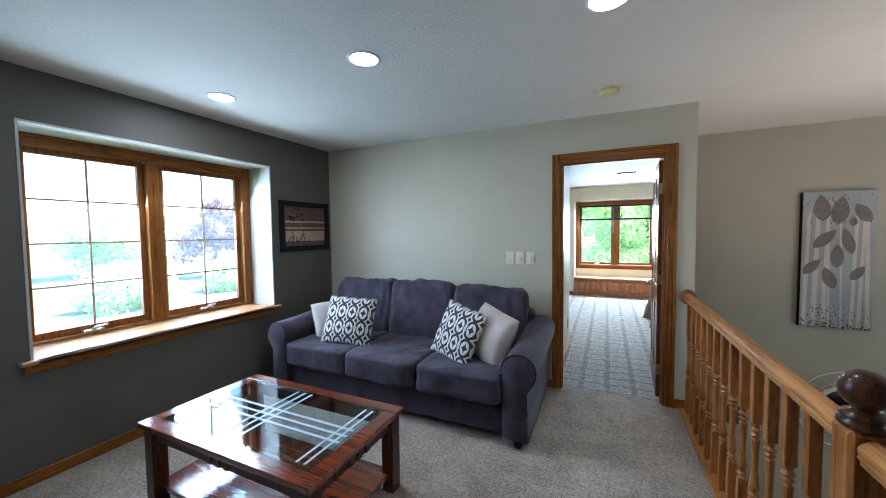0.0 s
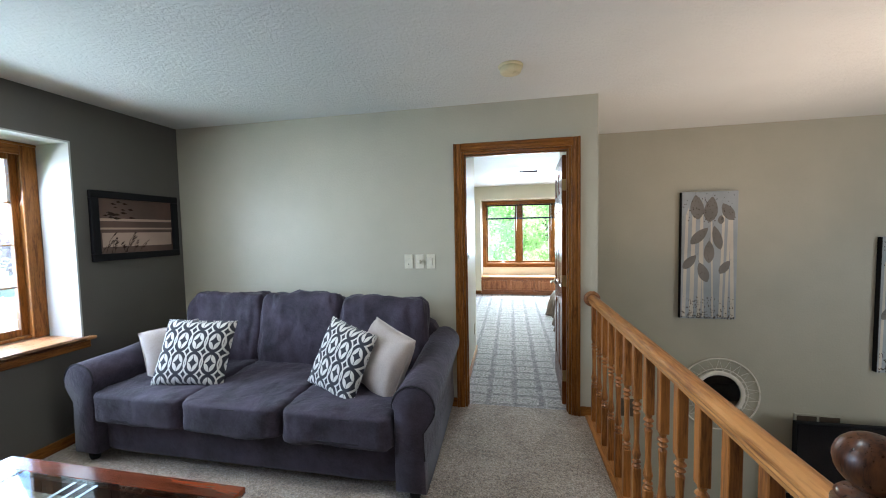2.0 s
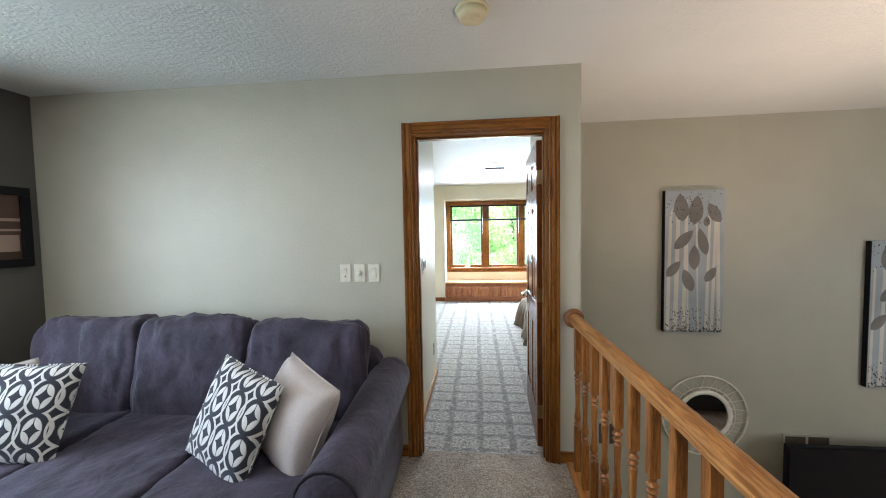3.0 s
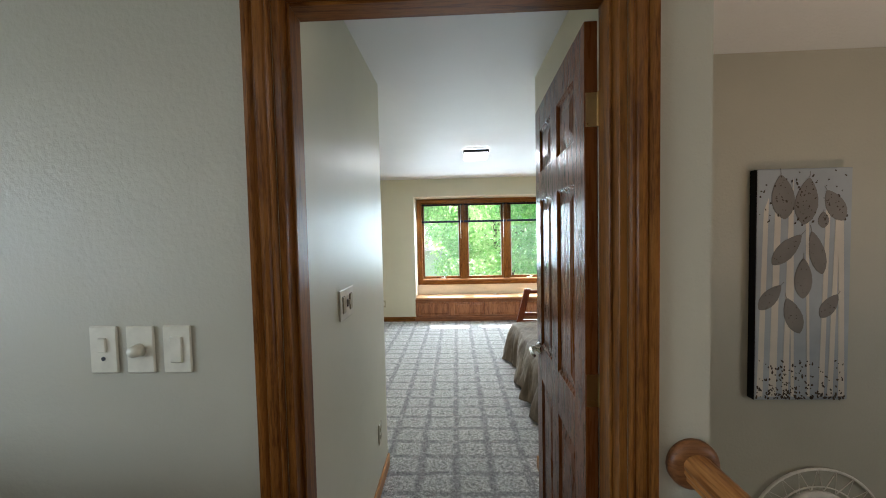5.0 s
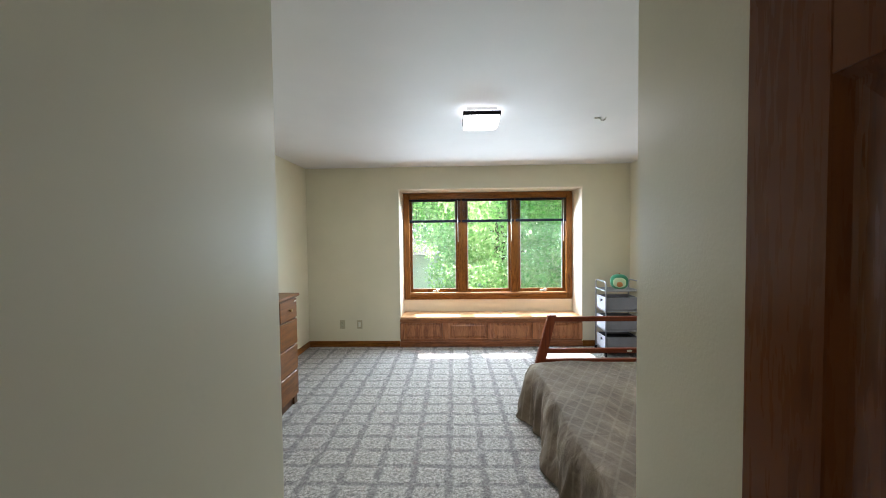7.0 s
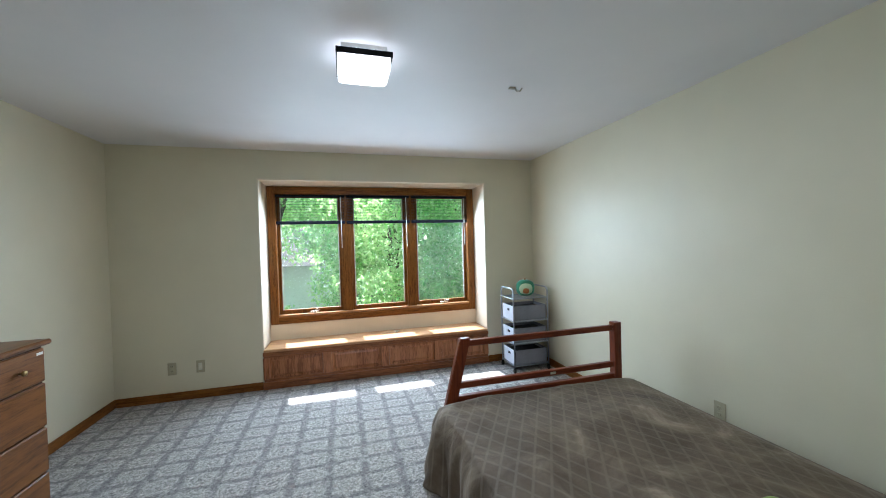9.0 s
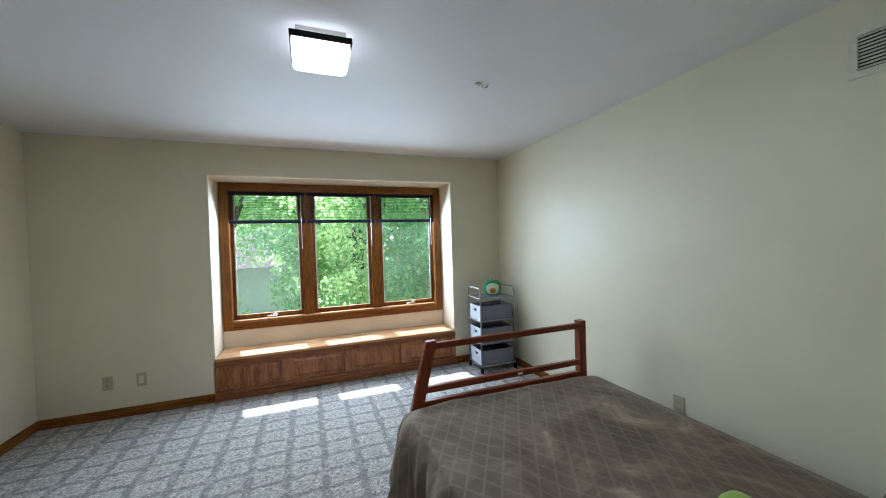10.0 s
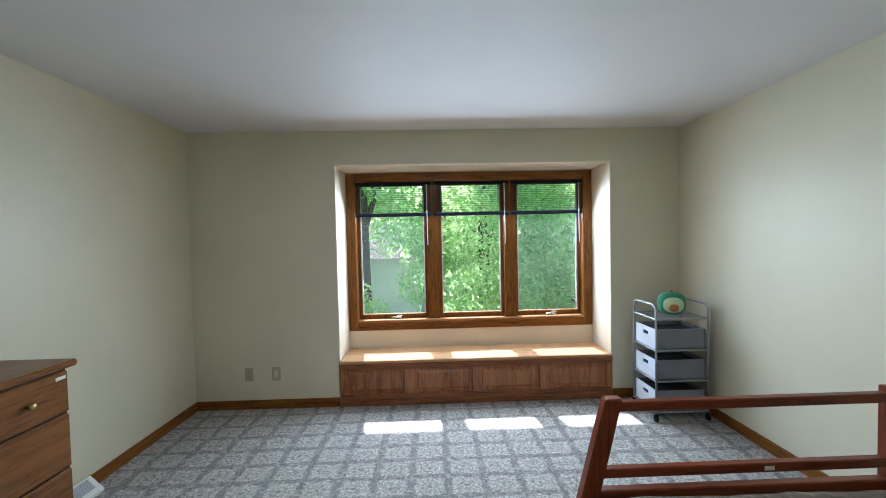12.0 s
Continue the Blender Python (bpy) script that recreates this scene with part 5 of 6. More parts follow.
for i, k in enumerate(("key", "dimmer", "rocker")):
    switch("wall_switch", (-0.686 + 0.0945 * i, YN, 1.203), "-y", 1, (k,), "ivory wall switch beside the door")
switch("wall_switch", (-0.27, 4.315, 1.195), "+x", 3, ("rocker", "toggle", "rocker"), "triple ivory switch plate on glossy wall", 0.085, 0.125)
switch("wall_outlet", (-0.27, 4.86, 0.33), "+x", 1, ("duplex",), "ivory wall outlet low on the hallway wall", cat="outlet")
switch("wall_outlet", (-1.30, BN, 0.305), "-y", 1, ("duplex",), "ivory wall outlet above the baseboard", cat="outlet")
switch("wall_outlet", (-1.065, BN, 0.305), "-y", 1, ("rocker",), "ivory cable plate above the baseboard", cat="outlet")
switch("wall_outlet", (BE, 6.60, 0.327), "-x", 1, ("duplex",), "ivory wall outlet beside the bed", 0.074, 0.118, "outlet")


def downlight(x, y):
    d = thing("recessed_light", (x, y, H), "lit white recessed ceiling light", "ceiling light", "recessed lights of the loft")
    part("trim_ring", lathe([(0.078, H - 0.001), (0.080, H - 0.006), (0.094, H - 0.003), (0.094, H)], 28, (x, y, 0), "z", False), WHITE2, d, smooth=True)
    part("bulb", lathe([(0.078, H - 0.0035), (0.05, H - 0.005), (0.002, H - 0.006)], 28, (x, y, 0)), CAN, d, smooth=True)
    lamp("recessed_light_beam", "AREA", look((x, y, H - 0.012), (x, y, 0)), 1.0, (1, 0.95, 0.88), disk=0.13)


for x, y in ((-2.355, 2.03), (-1.10, 2.02), (0.153, 2.05)):
    downlight(x, y)


def smoke_alarm(x, y):
    d = thing("smoke_alarm", (x, y, H), "yellowed round ceiling smoke alarm", "smoke alarm")
    part("base", lathe([(0.072, H - 0.012), (0.075, H - 0.004), (0.075, H)], 28, (x, y, 0)), SMOKE, d, smooth=True)
    part("cover", lathe([(0.003, H - 0.046), (0.045, H - 0.045), (0.060, H - 0.040), (0.064, H - 0.030), (0.066, H - 0.012)], 28, (x, y, 0)), SMOKE, d, smooth=True)
    part("test_button", lathe([(0.009, H - 0.049), (0.011, H - 0.044)], 12, (x + 0.02, y - 0.02, 0)), SMOKE, d)


smoke_alarm(0.156, 3.105)


# ---- bedroom ----
def flush_lamp():
    x, y = 0.428, 6.83
    d = thing("flush_ceiling_light", (x, y, HB), "lit square flush ceiling light with dark rim", "ceiling light")
    h = 0.136
    part("mount", boxes((x - 0.11, x + 0.11, y - 0.11, y + 0.11, HB - 0.02, HB)), WHITE2, d)
    part("back_glow", boxes((x - 0.112, x + 0.112, y - 0.112, y + 0.112, HB - 0.030, HB - 0.021)), EDGE, d)
    part("rim", boxes((x - h, x + h, y - h, y - h + 0.008, HB - 0.062, HB - 0.034), (x - h, x + h, y + h - 0.008, y + h, HB - 0.062, HB - 0.034), (x - h, x - h + 0.008, y - h + 0.008, y + h - 0.008, HB - 0.062, HB - 0.034), (x + h - 0.008, x + h, y - h + 0.008, y + h - 0.008, HB - 0.062, HB - 0.034), bevel=0.002), BLACK, d)
    part("diffuser", puff(x, y, HB - 0.070, 2 * h - 0.012, 2 * h - 0.012, 0.062, 9, 10), DIFF, d, smooth=True)
    lamp("flush_lamp_light", "AREA", look((x, y, HB - 0.108), (x, y, 0)), 3.6, (1.0, 0.97, 0.95), size=0.26)


flush_lamp()
hk = thing("ceiling_hook", (1.382, 7.016, HB), "small bare metal bracket fixed to ceiling", "hook")
part("plate", boxes((1.347, 1.392, 7.001, 7.031, HB - 0.006, HB), bevel=0.002), NICKEL, hk)
part("clip", tube([(1.392, 7.016, HB - 0.004), (1.407, 7.026, HB - 0.016), (1.427, 7.016, HB - 0.016), (1.432, 7.001, HB - 0.004)], 0.005), NICKEL, hk)


def bed():
    b = thing("bed", (1.55, 6.05, 0), "red-stained wooden futon bed frame with slanted post", "bed")
    yh = 7.13
    # slanted outer post and upright inner post
    bm = prism([(1.005, 0.800), (1.075, 0.800), (0.880, 0.0), (0.800, 0.0)], "y", yh - 0.022, yh + 0.022, 0.004)
    part("slanted_post", bm, BED_WZ, b)
    part("post", boxes((2.19, 2.25, yh - 0.03, yh + 0.03, 0, 0.805), bevel=0.004), BED_WZ, b)
    part("top_rail", boxes((1.04, 2.19, yh - 0.016, yh + 0.016, 0.745, 0.785), bevel=0.004), BED_W, b)
    part("middle_rail", boxes((0.95, 2.19, yh - 0.016, yh + 0.016, 0.475, 0.515), bevel=0.004), BED_W, b)
    part("lower_rail", boxes((0.92, 2.19, yh - 0.018, yh + 0.018, 0.365, 0.428), bevel=0.004), BED_W, b)
    part("label_patch", boxes((1.66, 1.70, yh - 0.0185, yh - 0.0155, 0.487, 0.503)), WHITE, b)
    part("side_rail", boxes((0.93, 0.965, 5.16, yh - 0.03, 0.16, 0.28)), BED_W, b)
    part("side_rail", boxes((2.20, 2.235, 5.16, yh - 0.03, 0.16, 0.28)), BED_W, b)
    for x in (0.93, 2.19):
        part("leg", boxes((x, x + 0.06, 5.12, 5.18, 0, 0.28)), BED_WZ, b)
    mt = solid("mattress", puff(1.56, 6.085, 0.335, 1.32, 1.96, 0.15, 10, 10), LINEN, "mattress hidden under a taupe blanket", "mattress", kind="", smooth=True)


bed()


def blanket():
    """Blanket over the mattress, hanging in folds down the open side."""
    y0, y1 = 5.08, 7.095
    ny, top, side, right = 110, 40, 26, 6
    bm = bmesh.new()
    grid = []
    for j in range(ny + 1):
        y = y0 + (y1 - y0) * j / ny
        row = []
        edge = 0.865 + 0.012 * math.sin(y * 5)
        endr = max(0.0, 1 - (y1 - y) / 0.10) ** 2 * 0.03
        for i in range(right + 1):   # down on the wall side
            t = 1 - i / right
            row.append((2.262 + 0.012 * t, y, 0.415 - 0.22 * t - endr))
        for i in range(1, top + 1):
            t = i / top
            x = 2.245 + (edge + 0.03 - 2.245) * t
            z = 0.438 - endr - 0.018 * abs(2 * t - 1) ** 6
            z += 0.010 * noise.noise(Vector((x * 3.1, y * 2.2, 1.0))) + 0.006 * noise.noise(Vector((x * 9, y * 7 + x * 3, 4.0)))
            z += 0.012 * math.exp(-((x - 1.1 - 0.2 * (y - 6.2)) / 0.05) ** 2) * max(0, 1 - abs(y - 6.3) / 0.7)
            row.append((x, y, z))
        length = 0.40
        for i in range(1, side + 1):
            t = i / side
            z = 0.425 - endr - length * t ** 1.05
            nz = noise.noise(Vector((y * 2.3, 7.0, 0.4 * t)))
            fold = t ** 0.7 * ((0.030 + 0.035 * nz) * math.sin(y * 14 + 5.5 * noise.noise(Vector((y * 1.7, 3.0, t * 0.6))) + t) + 0.045 * noise.noise(Vector((y * 9, 1.0, t * 1.5))) + 0.016 * noise.noise(Vector((y * 26, 5.0, t * 3))))
            x = edge - 0.030 * math.sin(min(1, t * 3) * math.pi / 2) - 0.055 * t - fold - 0.05 * t * max(0, (y - 6.65) / 0.45)
            z = max(z, 0.012) + 0.05 * t * max(0, noise.noise(Vector((y * 3.3, 9.0, 0))))
            row.append((x, y + 0.03 * t * math.sin(y * 9), max(z, 0.010)))
        grid.append([bm.verts.new(p) for p in row])
    for a, b in zip(grid, grid[1:]):
        for i in range(len(a) - 1):
            bm.faces.new((a[i], a[i + 1], b[i + 1], b[i]))
    o = solid("blanket", bm, BLANKET, "rumpled taupe lattice blanket draped over the bed", "blanket", kind="", smooth=True)
    md = o.modifiers.new("thick", "SOLIDIFY")
    md.thickness = 0.006
    md.offset = -1


blanket()
solid("bed_pillow", turn(puff(0, 0, 0, 0.40, 0.50, 0.10, 3.0, 16, 0.012, 9.0), Matrix.Translation((2.26, 5.38, 0.47)) @ pose(0, 0, 0, 4, -6, 6)), BLANKET, "taupe covered pillow lying on the bed", "pillow", kind="", smooth=True)
solid("plush_toy", puff(1.68, 5.775, 0.478, 0.12, 0.11, 0.085, 2.6, 12, 0.003, 3.0), LIME, "small lime green plush toy on blanket", "plush toy", kind="", smooth=True)


def dresser():
    x0, x1, y0, y1, z1 = -1.745, -1.20, 6.43, 7.25, 0.985
    d = thing("dresser", ((x0 + x1) / 2, (y0 + y1) / 2, 0), "oak chest of drawers with brass knobs", "dresser")
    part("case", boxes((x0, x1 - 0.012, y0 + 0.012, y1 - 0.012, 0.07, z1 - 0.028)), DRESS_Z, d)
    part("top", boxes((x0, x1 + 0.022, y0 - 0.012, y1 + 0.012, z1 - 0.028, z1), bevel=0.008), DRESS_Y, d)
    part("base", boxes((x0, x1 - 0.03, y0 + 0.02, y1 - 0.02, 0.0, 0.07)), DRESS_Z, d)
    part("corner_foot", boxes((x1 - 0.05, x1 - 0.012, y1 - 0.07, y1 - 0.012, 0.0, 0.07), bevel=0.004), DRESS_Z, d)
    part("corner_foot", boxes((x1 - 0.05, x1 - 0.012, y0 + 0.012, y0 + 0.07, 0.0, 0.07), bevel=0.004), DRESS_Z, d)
    a, b = y0 + 0.03, y1 - 0.018
    rows = [(0.085, 0.305), (0.315, 0.535), (0.545, 0.765)]
    split = a + (b - a) * 0.60

    def drawer(ya, yb, za, zb, knob):
        f = part("drawer_front", boxes((x1 - 0.012, x1 + 0.006, ya, yb, za, zb), bevel=0.005), DRESS_Y, d)
        yc, zc = (ya + yb) / 2, (za + zb) / 2
        if knob == "knob":
            part("knob", lathe([(0.006, x1 + 0.004), (0.006, x1 + 0.018), (0.014, x1 + 0.024), (0.012, x1 + 0.032), (0.004, x1 + 0.034)], 14, (0, yc, zc), "x"), BRASS, f, "brass knob", True)
        else:
            h = boxes((x1 + 0.006, x1 + 0.009, yc - 0.042, yc + 0.042, zc - 0.012, zc + 0.012), (x1 + 0.006, x1 + 0.010, yc - 0.018, yc + 0.018, zc - 0.018, zc + 0.018), bevel=0.001)
            if knob == "pull":
                absorb(h, tube([(x1 + 0.006, yc - 0.035, zc), (x1 + 0.028, yc - 0.028, zc - 0.010), (x1 + 0.028, yc + 0.028, zc - 0.010), (x1 + 0.006, yc + 0.035, zc)], 0.005))
            part("pull", h, BRONZE, f, "dark bronze drawer pull")
        return f

    for (za, zb), k in zip(rows, ("plate", "plate", "pull")):
        drawer(a, b, za, zb, k)
    drawer(a, split - 0.005, 0.775, 0.945, "knob")
    f = drawer(split + 0.005, b, 0.775, 0.945, "knob")
    part("sticker", boxes((x1 + 0.006, x1 + 0.0075, b - 0.05, b - 0.012, 0.915, 0.928)), WHITE2, f)


dresser()
bx = thing("baseboard_register", (-1.70, 7.72, 0), "low white metal register on the carpet", "vent")
part("body", prism([(BW + 0.014, 0.002), (BW + 0.10, 0.002), (BW + 0.10, 0.02), (BW + 0.03, 0.09), (BW + 0.014, 0.09)], "y", 7.50, 7.86), WHITE2, bx)
part("grille", boxes(*[(BW + 0.035 + 0.008 * i, BW + 0.039 + 0.008 * i, 7.53, 7.83, 0.075 - 0.008 * i, 0.088 - 0.008 * i) for i in range(6)]), CART_M, bx)


cs = thing("blind_cleat", (0.86, 9.08, 0.402), "small white plastic cord cleat on the seat", "cleat")
part("body", boxes((0.845, 0.875, 9.072, 9.088, 0.402, 0.412), (0.83, 0.89, 9.076, 9.084, 0.412, 0.418), bevel=0.002), WHITE2, cs)


def storage_cart():
    x0, x1, y0, y1 = 2.03, 2.44, 8.40, 8.70
    c = thing("rolling_cart", ((x0 + x1) / 2, (y0 + y1) / 2, 0), "silver rolling cart with three grey fabric bins", "storage cart")
    r = 0.009
    for x in (x0, x1):   # hoop at each end
        pts = [(x, y0, 0.06), (x, y0, 0.86)]
        for i in range(1, 6):
            a = math.pi / 2 * i / 6
            pts.append((x, y0 + 0.05 * (1 - math.cos(a)), 0.86 + 0.05 * math.sin(a)))
        pts += [(x, y0 + 0.05, 0.91), (x, y1 - 0.05, 0.91)]
        for i in range(1, 6):
            a = math.pi / 2 * i / 6
            pts.append((x, y1 - 0.05 + 0.05 * math.sin(a), 0.86 + 0.05 * math.cos(a)))
        pts += [(x, y1, 0.86), (x, y1, 0.06)]
        part("end_hoop", tube(pts, r, 8), CART_M, c, smooth=True)
    for z in (0.075, 0.315, 0.555, 0.80):
        part("shelf_bar", tube([(x0, y0, z), (x1, y0, z)], 0.007), CART_M, c)
        part("shelf_bar", tube([(x0, y1, z), (x1, y1, z)], 0.007), CART_M, c)
        part("shelf_wire", boxes(*[(x0, x1, y0 + 0.03 + 0.03 * i, y0 + 0.033 + 0.03 * i, z - 0.002, z + 0.002) for i in range(9)]), CART_M, c)
        part("shelf_end", tube([(x0, y0, z), (x0, y1, z)], 0.006), CART_M, c)
        part("shelf_end", tube([(x1, y0, z), (x1, y1, z)], 0.006), CART_M, c)
    for x in (x0, x1):
        for y in (y0, y1):
            w = part("caster", lathe([(0.022, -0.009), (0.024, 0), (0.022, 0.009)], 14, (x, y, 0.024), "x"), BLACK, c)
            part("fork", boxes((x - 0.013, x + 0.013, y - 0.010, y + 0.010, 0.04, 0.062), bevel=0.003), BLACK, w)
    for z in (0.082, 0.322, 0.562):
        b = thing("fabric_bin", ((x0 + x1) / 2, (y0 + y1) / 2, z), "grey fabric bin with a cut handle hole", "storage bin", "bins in the rolling cart")
        a0, a1, b0, b1, h = x0 + 0.012, x1 - 0.012, y0 + 0.014, y1 - 0.014, 0.155
        part("body", boxes((a0, a1, b0, b1, z, z + 0.006), (a0, a1, b0, b0 + 0.006, z, z + h), (a0, a1, b1 - 0.006, b1, z, z + h), (a1 - 0.006, a1, b0, b1, z, z + h)), BIN_C, b)
        part("lining", boxes((a0 + 0.008, a1 - 0.008, b0 + 0.008, b1 - 0.008, z + 0.008, z + h - 0.03)), BIN_IN, b)
        hy = (b0 + b1) / 2
        part("front", boxes((a0 - 0.004, a0 + 0.004, b0, b1, z, z + h * 0.58), (a0 - 0.004, a0 + 0.004, b0, b1, z + h * 0.78, z + h), (a0 - 0.004, a0 + 0.004, b0, hy - 0.035, z + h * 0.58, z + h * 0.78), (a0 - 0.004, a0 + 0.004, hy + 0.035, b1, z + h * 0.58, z + h * 0.78)), BIN_F, b, "pale grey front panel")


storage_cart()


def plush():
    """Plain two-tone plush shape on the cart."""
    c = Vector((2.255, 8.55, 0.895))
    p = thing("plush_toy", (c.x, c.y, 0.805), "green avocado-shaped plush toy on the cart", "plush toy")
    m = Matrix.Translation(c) @ pose(0, 0, 0, 0, 0, -20)
    part("body", turn(puff(0, 0, 0, 0.205, 0.13, 0.185, 2.5, 14), m), AVO, p, smooth=True)
    part("face", turn(puff(0, -0.030, -0.004, 0.160, 0.085, 0.140, 2.4, 12), m), AVO_L, p, smooth=True)
    part("stone", turn(puff(0, -0.062, -0.026, 0.072, 0.04, 0.066, 2.2, 10), m), AVO_B, p, smooth=True)
    part("stem", turn(lathe([(0.010, 0.088), (0.007, 0.105)], 8), m), AVO_B, p)


plush()


def ceiling_register():
    y0, y1, z0, z1 = 5.36, 5.82, 2.05, 2.255
    v = thing("wall_vent", (BE, (y0 + y1) / 2, z0), "cream wall vent grille near the ceiling", "vent")
    X = BE
    part("frame", boxes((X - 0.010, X, y0, y1, z0, z0 + 0.03), (X - 0.010, X, y0, y1, z1 - 0.03, z1), (X - 0.010, X, y0, y0 + 0.03, z0 + 0.03, z1 - 0.03), (X - 0.010, X, y1 - 0.03, y1, z0 + 0.03, z1 - 0.03), bevel=0.002), WHITE, v)
    part("backing", boxes((X - 0.002, X, y0 + 0.03, y1 - 0.03, z0 + 0.03, z1 - 0.03)), SLOT, v)
    for i in range(10):
        z = z0 + 0.038 + i * 0.0145
        part("slat", turn(box(-0.004, 0.004, y0 + 0.03, y1 - 0.03, -0.001, 0.001), Matrix.Translation((X - 0.006, 0, z)) @ pose(0, 0, 0, 0, 35, 0)), WHITE, v)


ceiling_register()

# ---- outside ----
G = -2.9
gm = bmesh.new()
bmesh.ops.create_grid(gm, x_segments=2, y_segments=2, size=400)
bmesh.ops.translate(gm, vec=(0, 0, G), verts=gm.verts)
solid("ground", gm, GRASS, "mown green lawn", "ground")
solid("road", boxes((-26, -21, -60, 80, G, G + 0.03)), ROAD, "pale concrete street", "road")


def leaf_cloud(name, mat, parent, blobs, count, size, seed):
    """Many small leaf blades on the skin of overlapping clumps."""
    rng = np.random.default_rng(seed)
    blobs = np.array(blobs, dtype=float)
    wts = blobs[:, 3] ** 2
    pick = rng.choice(len(blobs), count, p=wts / wts.sum())
    d = rng.normal(size=(count, 3))
    d /= np.linalg.norm(d, axis=1)[:, None]
    c = blobs[pick, :3] + d * (blobs[pick, 3] * (0.55 + 0.5 * rng.random(count)))[:, None]
    u = rng.normal(size=(count, 3))
    u /= np.linalg.norm(u, axis=1)[:, None]
    v = np.cross(u, rng.normal(size=(count, 3)))
    v /= np.linalg.norm(v, axis=1)[:, None]
    s = size * (0.6 + 0.8 * rng.random(count))[:, None]
    quad = np.stack([c - u * s, c + v * s * 0.5, c + u * s, c - v * s * 0.5], axis=1).reshape(-1, 3)
    quad -= np.array(ORIGIN[parent.name])
    me = bpy.data.meshes.new(name)
    me.from_pydata(quad.tolist(), [], np.arange(count * 4).reshape(-1, 4).tolist())
    me.materials.append(mat)
    o = new(name, me)
    o.parent = parent
    ORIGIN[o.name] = ORIGIN[parent.name]
    return o


def tree(x, y, h, r, mat, seed, count=9000, size=0.11, label="leafy green tree beyond the window", low=0.25):
    rnd = random.Random(seed)
    t = thing("tree", (x, y, G), label, "tree", "trees round the house")
    bm = lathe([(0.22, G), (0.16, G + h * 0.3), (0.10, G + h * 0.6), (0.03, G + h * 0.9)], 10, (x, y, 0))
    tips = []
    for i in range(9):
        a, z = rnd.uniform(0, 6.28), G + h * rnd.uniform(0.25, 0.6)
        e = (x + math.cos(a) * r * 0.75, y + math.sin(a) * r * 0.75, z + h * rnd.uniform(0.1, 0.3))
        tips.append(e)
        absorb(bm, tube([(x, y, z), ((x + e[0]) / 2, (y + e[1]) / 2, (z + e[2]) / 2 - 0.1), e], 0.05, 6))
    part("trunk", bm, BARK, t, smooth=True)
    blobs = [(e[0], e[1], e[2], r * rnd.uniform(0.28, 0.45)) for e in tips]
    for i in range(26):
        a, q = rnd.uniform(0, 6.28), r * math.sqrt(rnd.random()) * 0.85
        f = rnd.uniform(low, 1.0)
        k = math.sin(min(1, (1.12 - f) * 1.4) * math.pi / 2)
        blobs.append((x + math.cos(a) * q * k, y + math.sin(a) * q * k, G + h * f, r * rnd.uniform(0.2, 0.38)))
    leaf_cloud("crown", mat, t, blobs, count, size, seed)


tree(1.6, 14.6, 7.6, 2.6, LEAF_A, 1, 44000, 0.056, low=0.12)
tree(4.6, 13.6, 7.2, 2.5, LEAF_B, 2, 42000, 0.056, low=0.12)
tree(-2.0, 18.0, 11.0, 2.8, LEAF_A, 3, 14000, 0.09, low=0.5)
tree(7.6, 16.5, 10.0, 3.6, LEAF_A, 4, 16000, 0.10, low=0.1)
tree(-4.4, 21.0, 11.0, 3.8, LEAF_B, 5, 14000, 0.14, low=0.4)
tree(3.2, 20.0, 12.0, 4.2, LEAF_A, 6, 9000, 0.16, low=0.1)
tree(-9.5, 26.0, 13.0, 5.0, LEAF_A, 7, 10000, 0.2)
tree(12.5, 23.0, 13.0, 5.0, LEAF_B, 8, 12000, 0.2, low=0.1)
tree(-2.6, 15.2, 3.3, 1.8, LEAF_B, 9, 8000, 0.08, "pale green garden shrub below the window", 0.1)
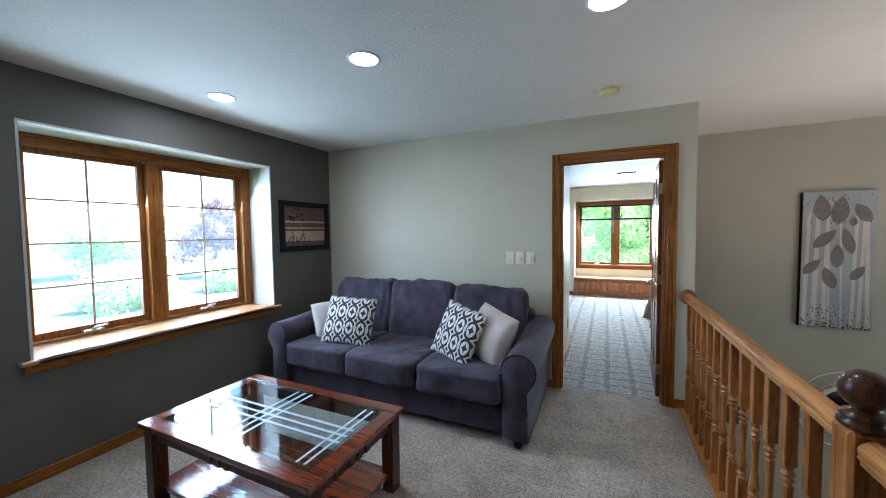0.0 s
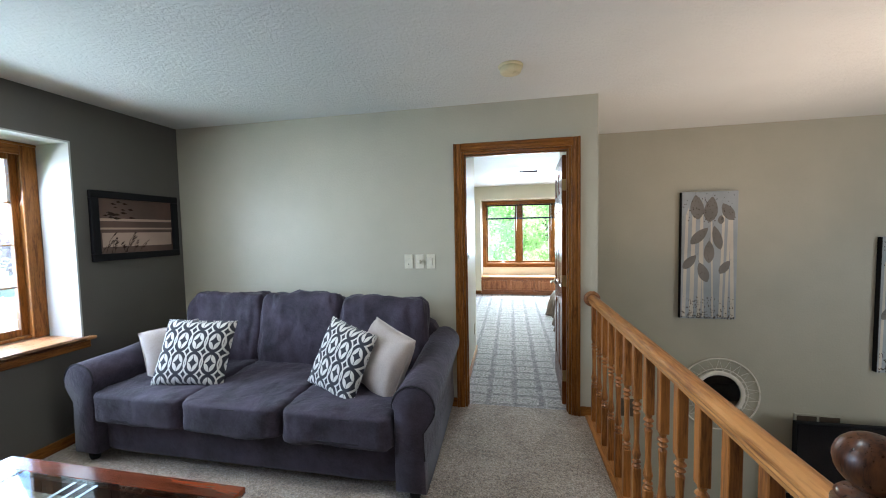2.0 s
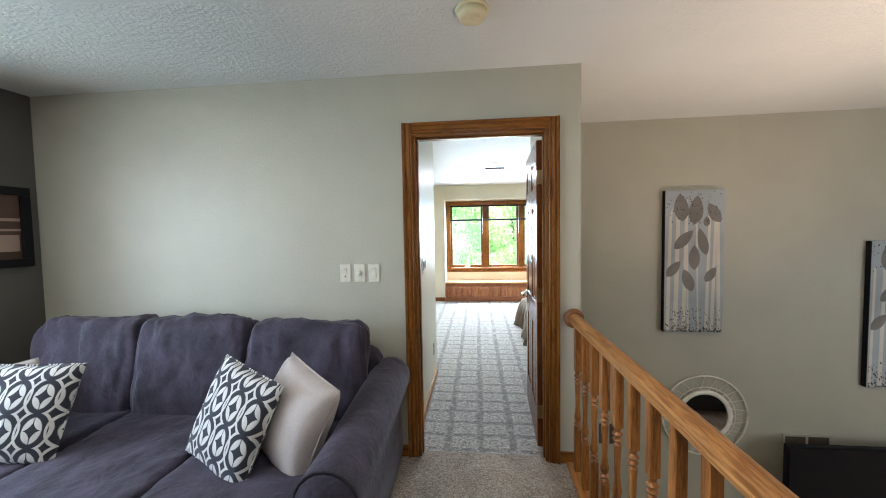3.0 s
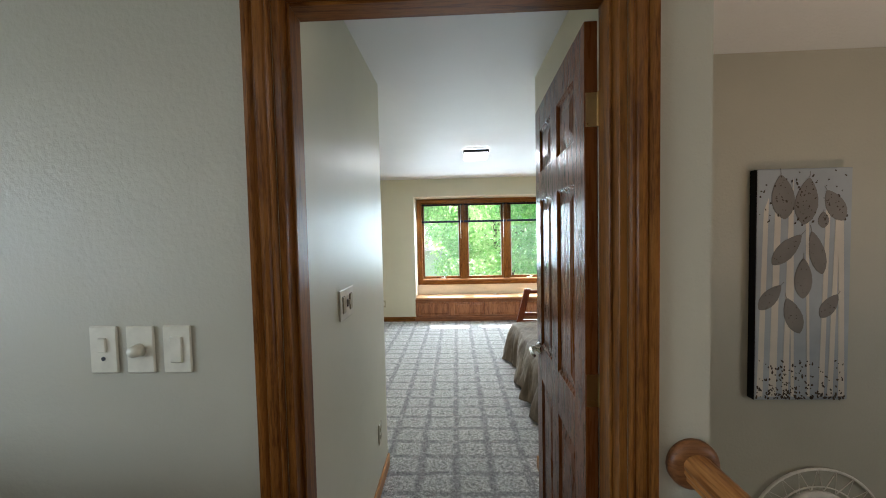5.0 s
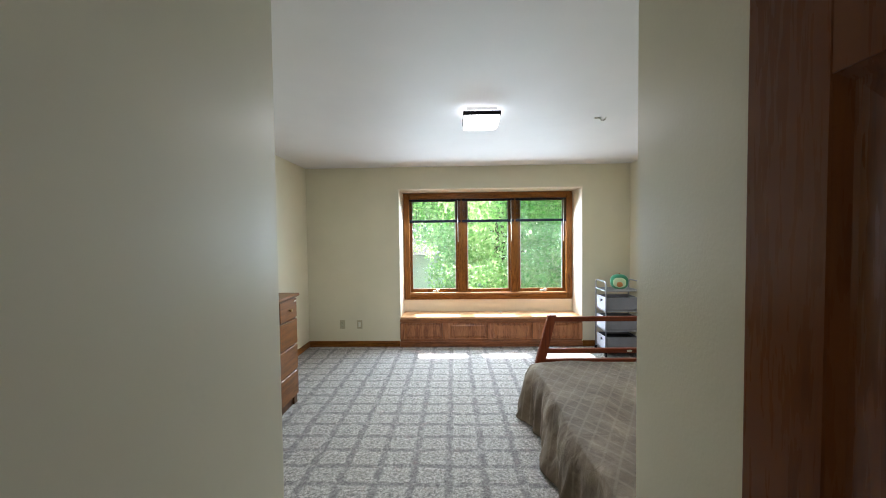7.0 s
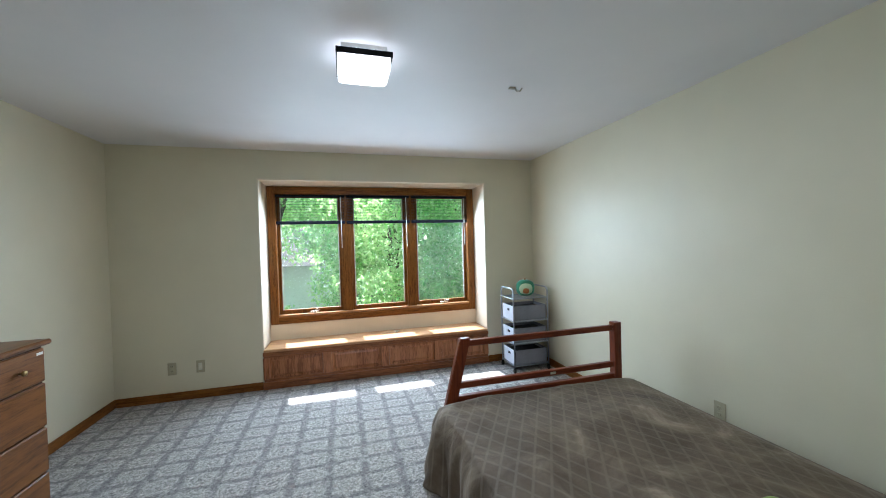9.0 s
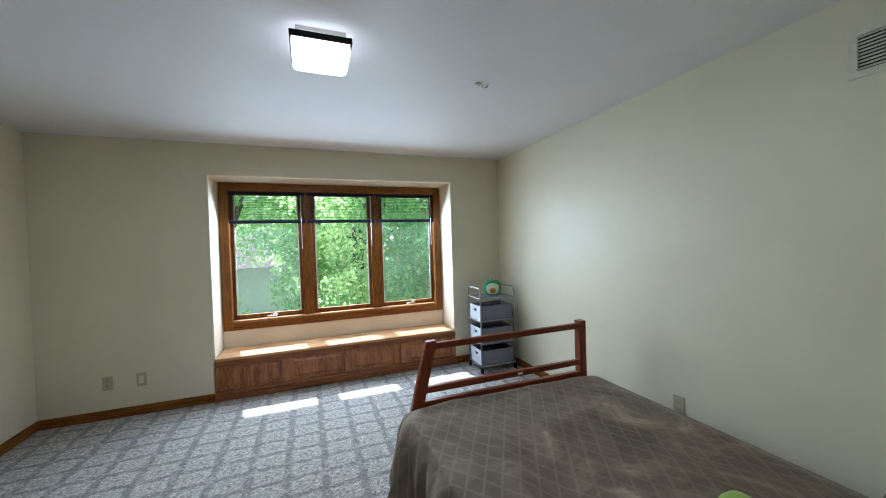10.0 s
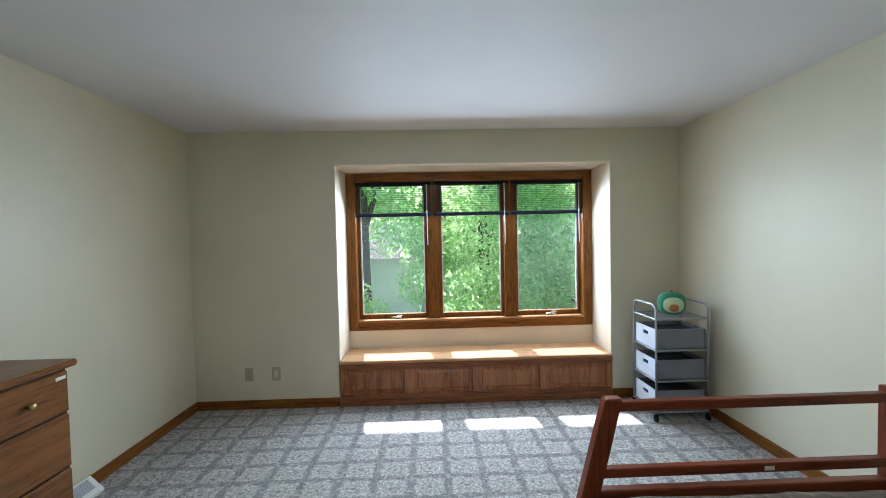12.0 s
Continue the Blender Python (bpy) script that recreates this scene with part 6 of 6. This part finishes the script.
tree(-0.6, 13.2, 2.4, 1.5, LEAF_A, 10, 9000, 0.08, "green garden shrub below the window", 0.1)
tree(-14.0, 34.0, 15.0, 6.0, LEAF_A, 18, 10000, 0.25, low=0.05)
tree(-3.0, 41.0, 16.0, 7.0, LEAF_A, 19, 12000, 0.3, low=0.1)
# across the street on the other side
tree(-40.0, 26.0, 7.5, 3.6, LEAF_R, 11, 5000, 0.25, "plum-leaved tree across the lawn", 0.2)
tree(-27.0, 19.5, 2.4, 2.6, LEAF_B, 12, 6000, 0.16, "pale green bush across the lawn", 0.05)
tree(-26.0, 11.5, 2.2, 2.4, LEAF_B, 13, 6000, 0.16, "pale green bush across the lawn", 0.05)
tree(-48.0, 48.0, 9.0, 5.0, LEAF_B, 14, 6000, 0.3)
tree(-52.0, 22.0, 7.0, 5.0, LEAF_B, 15, 6000, 0.3)


def neighbour_house():
    h = thing("house", (-4.5, 26.0, G), "grey-sided neighbouring house behind trees", "house")
    part("wall", boxes((-11.0, -0.5, 24.5, 32.0, G, G + 3.4)), SIDING, h)
    part("roof", prism([(23.9, G + 3.4), (32.6, G + 3.4), (28.2, G + 6.0)], "x", -11.5, 0.0), ROOFING, h)
    for x in (-8.5, -5.5):
        wd = part("window", boxes((x - 0.6, x + 0.6, 24.45, 24.5, G + 1.0, G + 2.3)), WHITE2, h)
        part("pane", boxes((x - 0.52, x + 0.52, 24.43, 24.45, G + 1.08, G + 2.22)), SCREEN, wd)


neighbour_house()


def garden_table(x, y):
    """Pale patio table that shows between the shrubs."""
    t = thing("garden_table", (x, y, G), "pale metal garden table on the lawn", "table")
    part("tabletop", lathe([(0.75, G + 0.70), (0.77, G + 0.715), (0.75, G + 0.73)], 24, (x, y, 0)), WHITE2, t)
    for a in range(4):
        c, q = math.cos(a * math.pi / 2 + 0.4), math.sin(a * math.pi / 2 + 0.4)
        part("leg", tube([(x + 0.3 * c, y + 0.3 * q, G + 0.70), (x + 0.6 * c, y + 0.6 * q, G)], 0.025, 6), WHITE2, t)


garden_table(-1.6, 21.5)
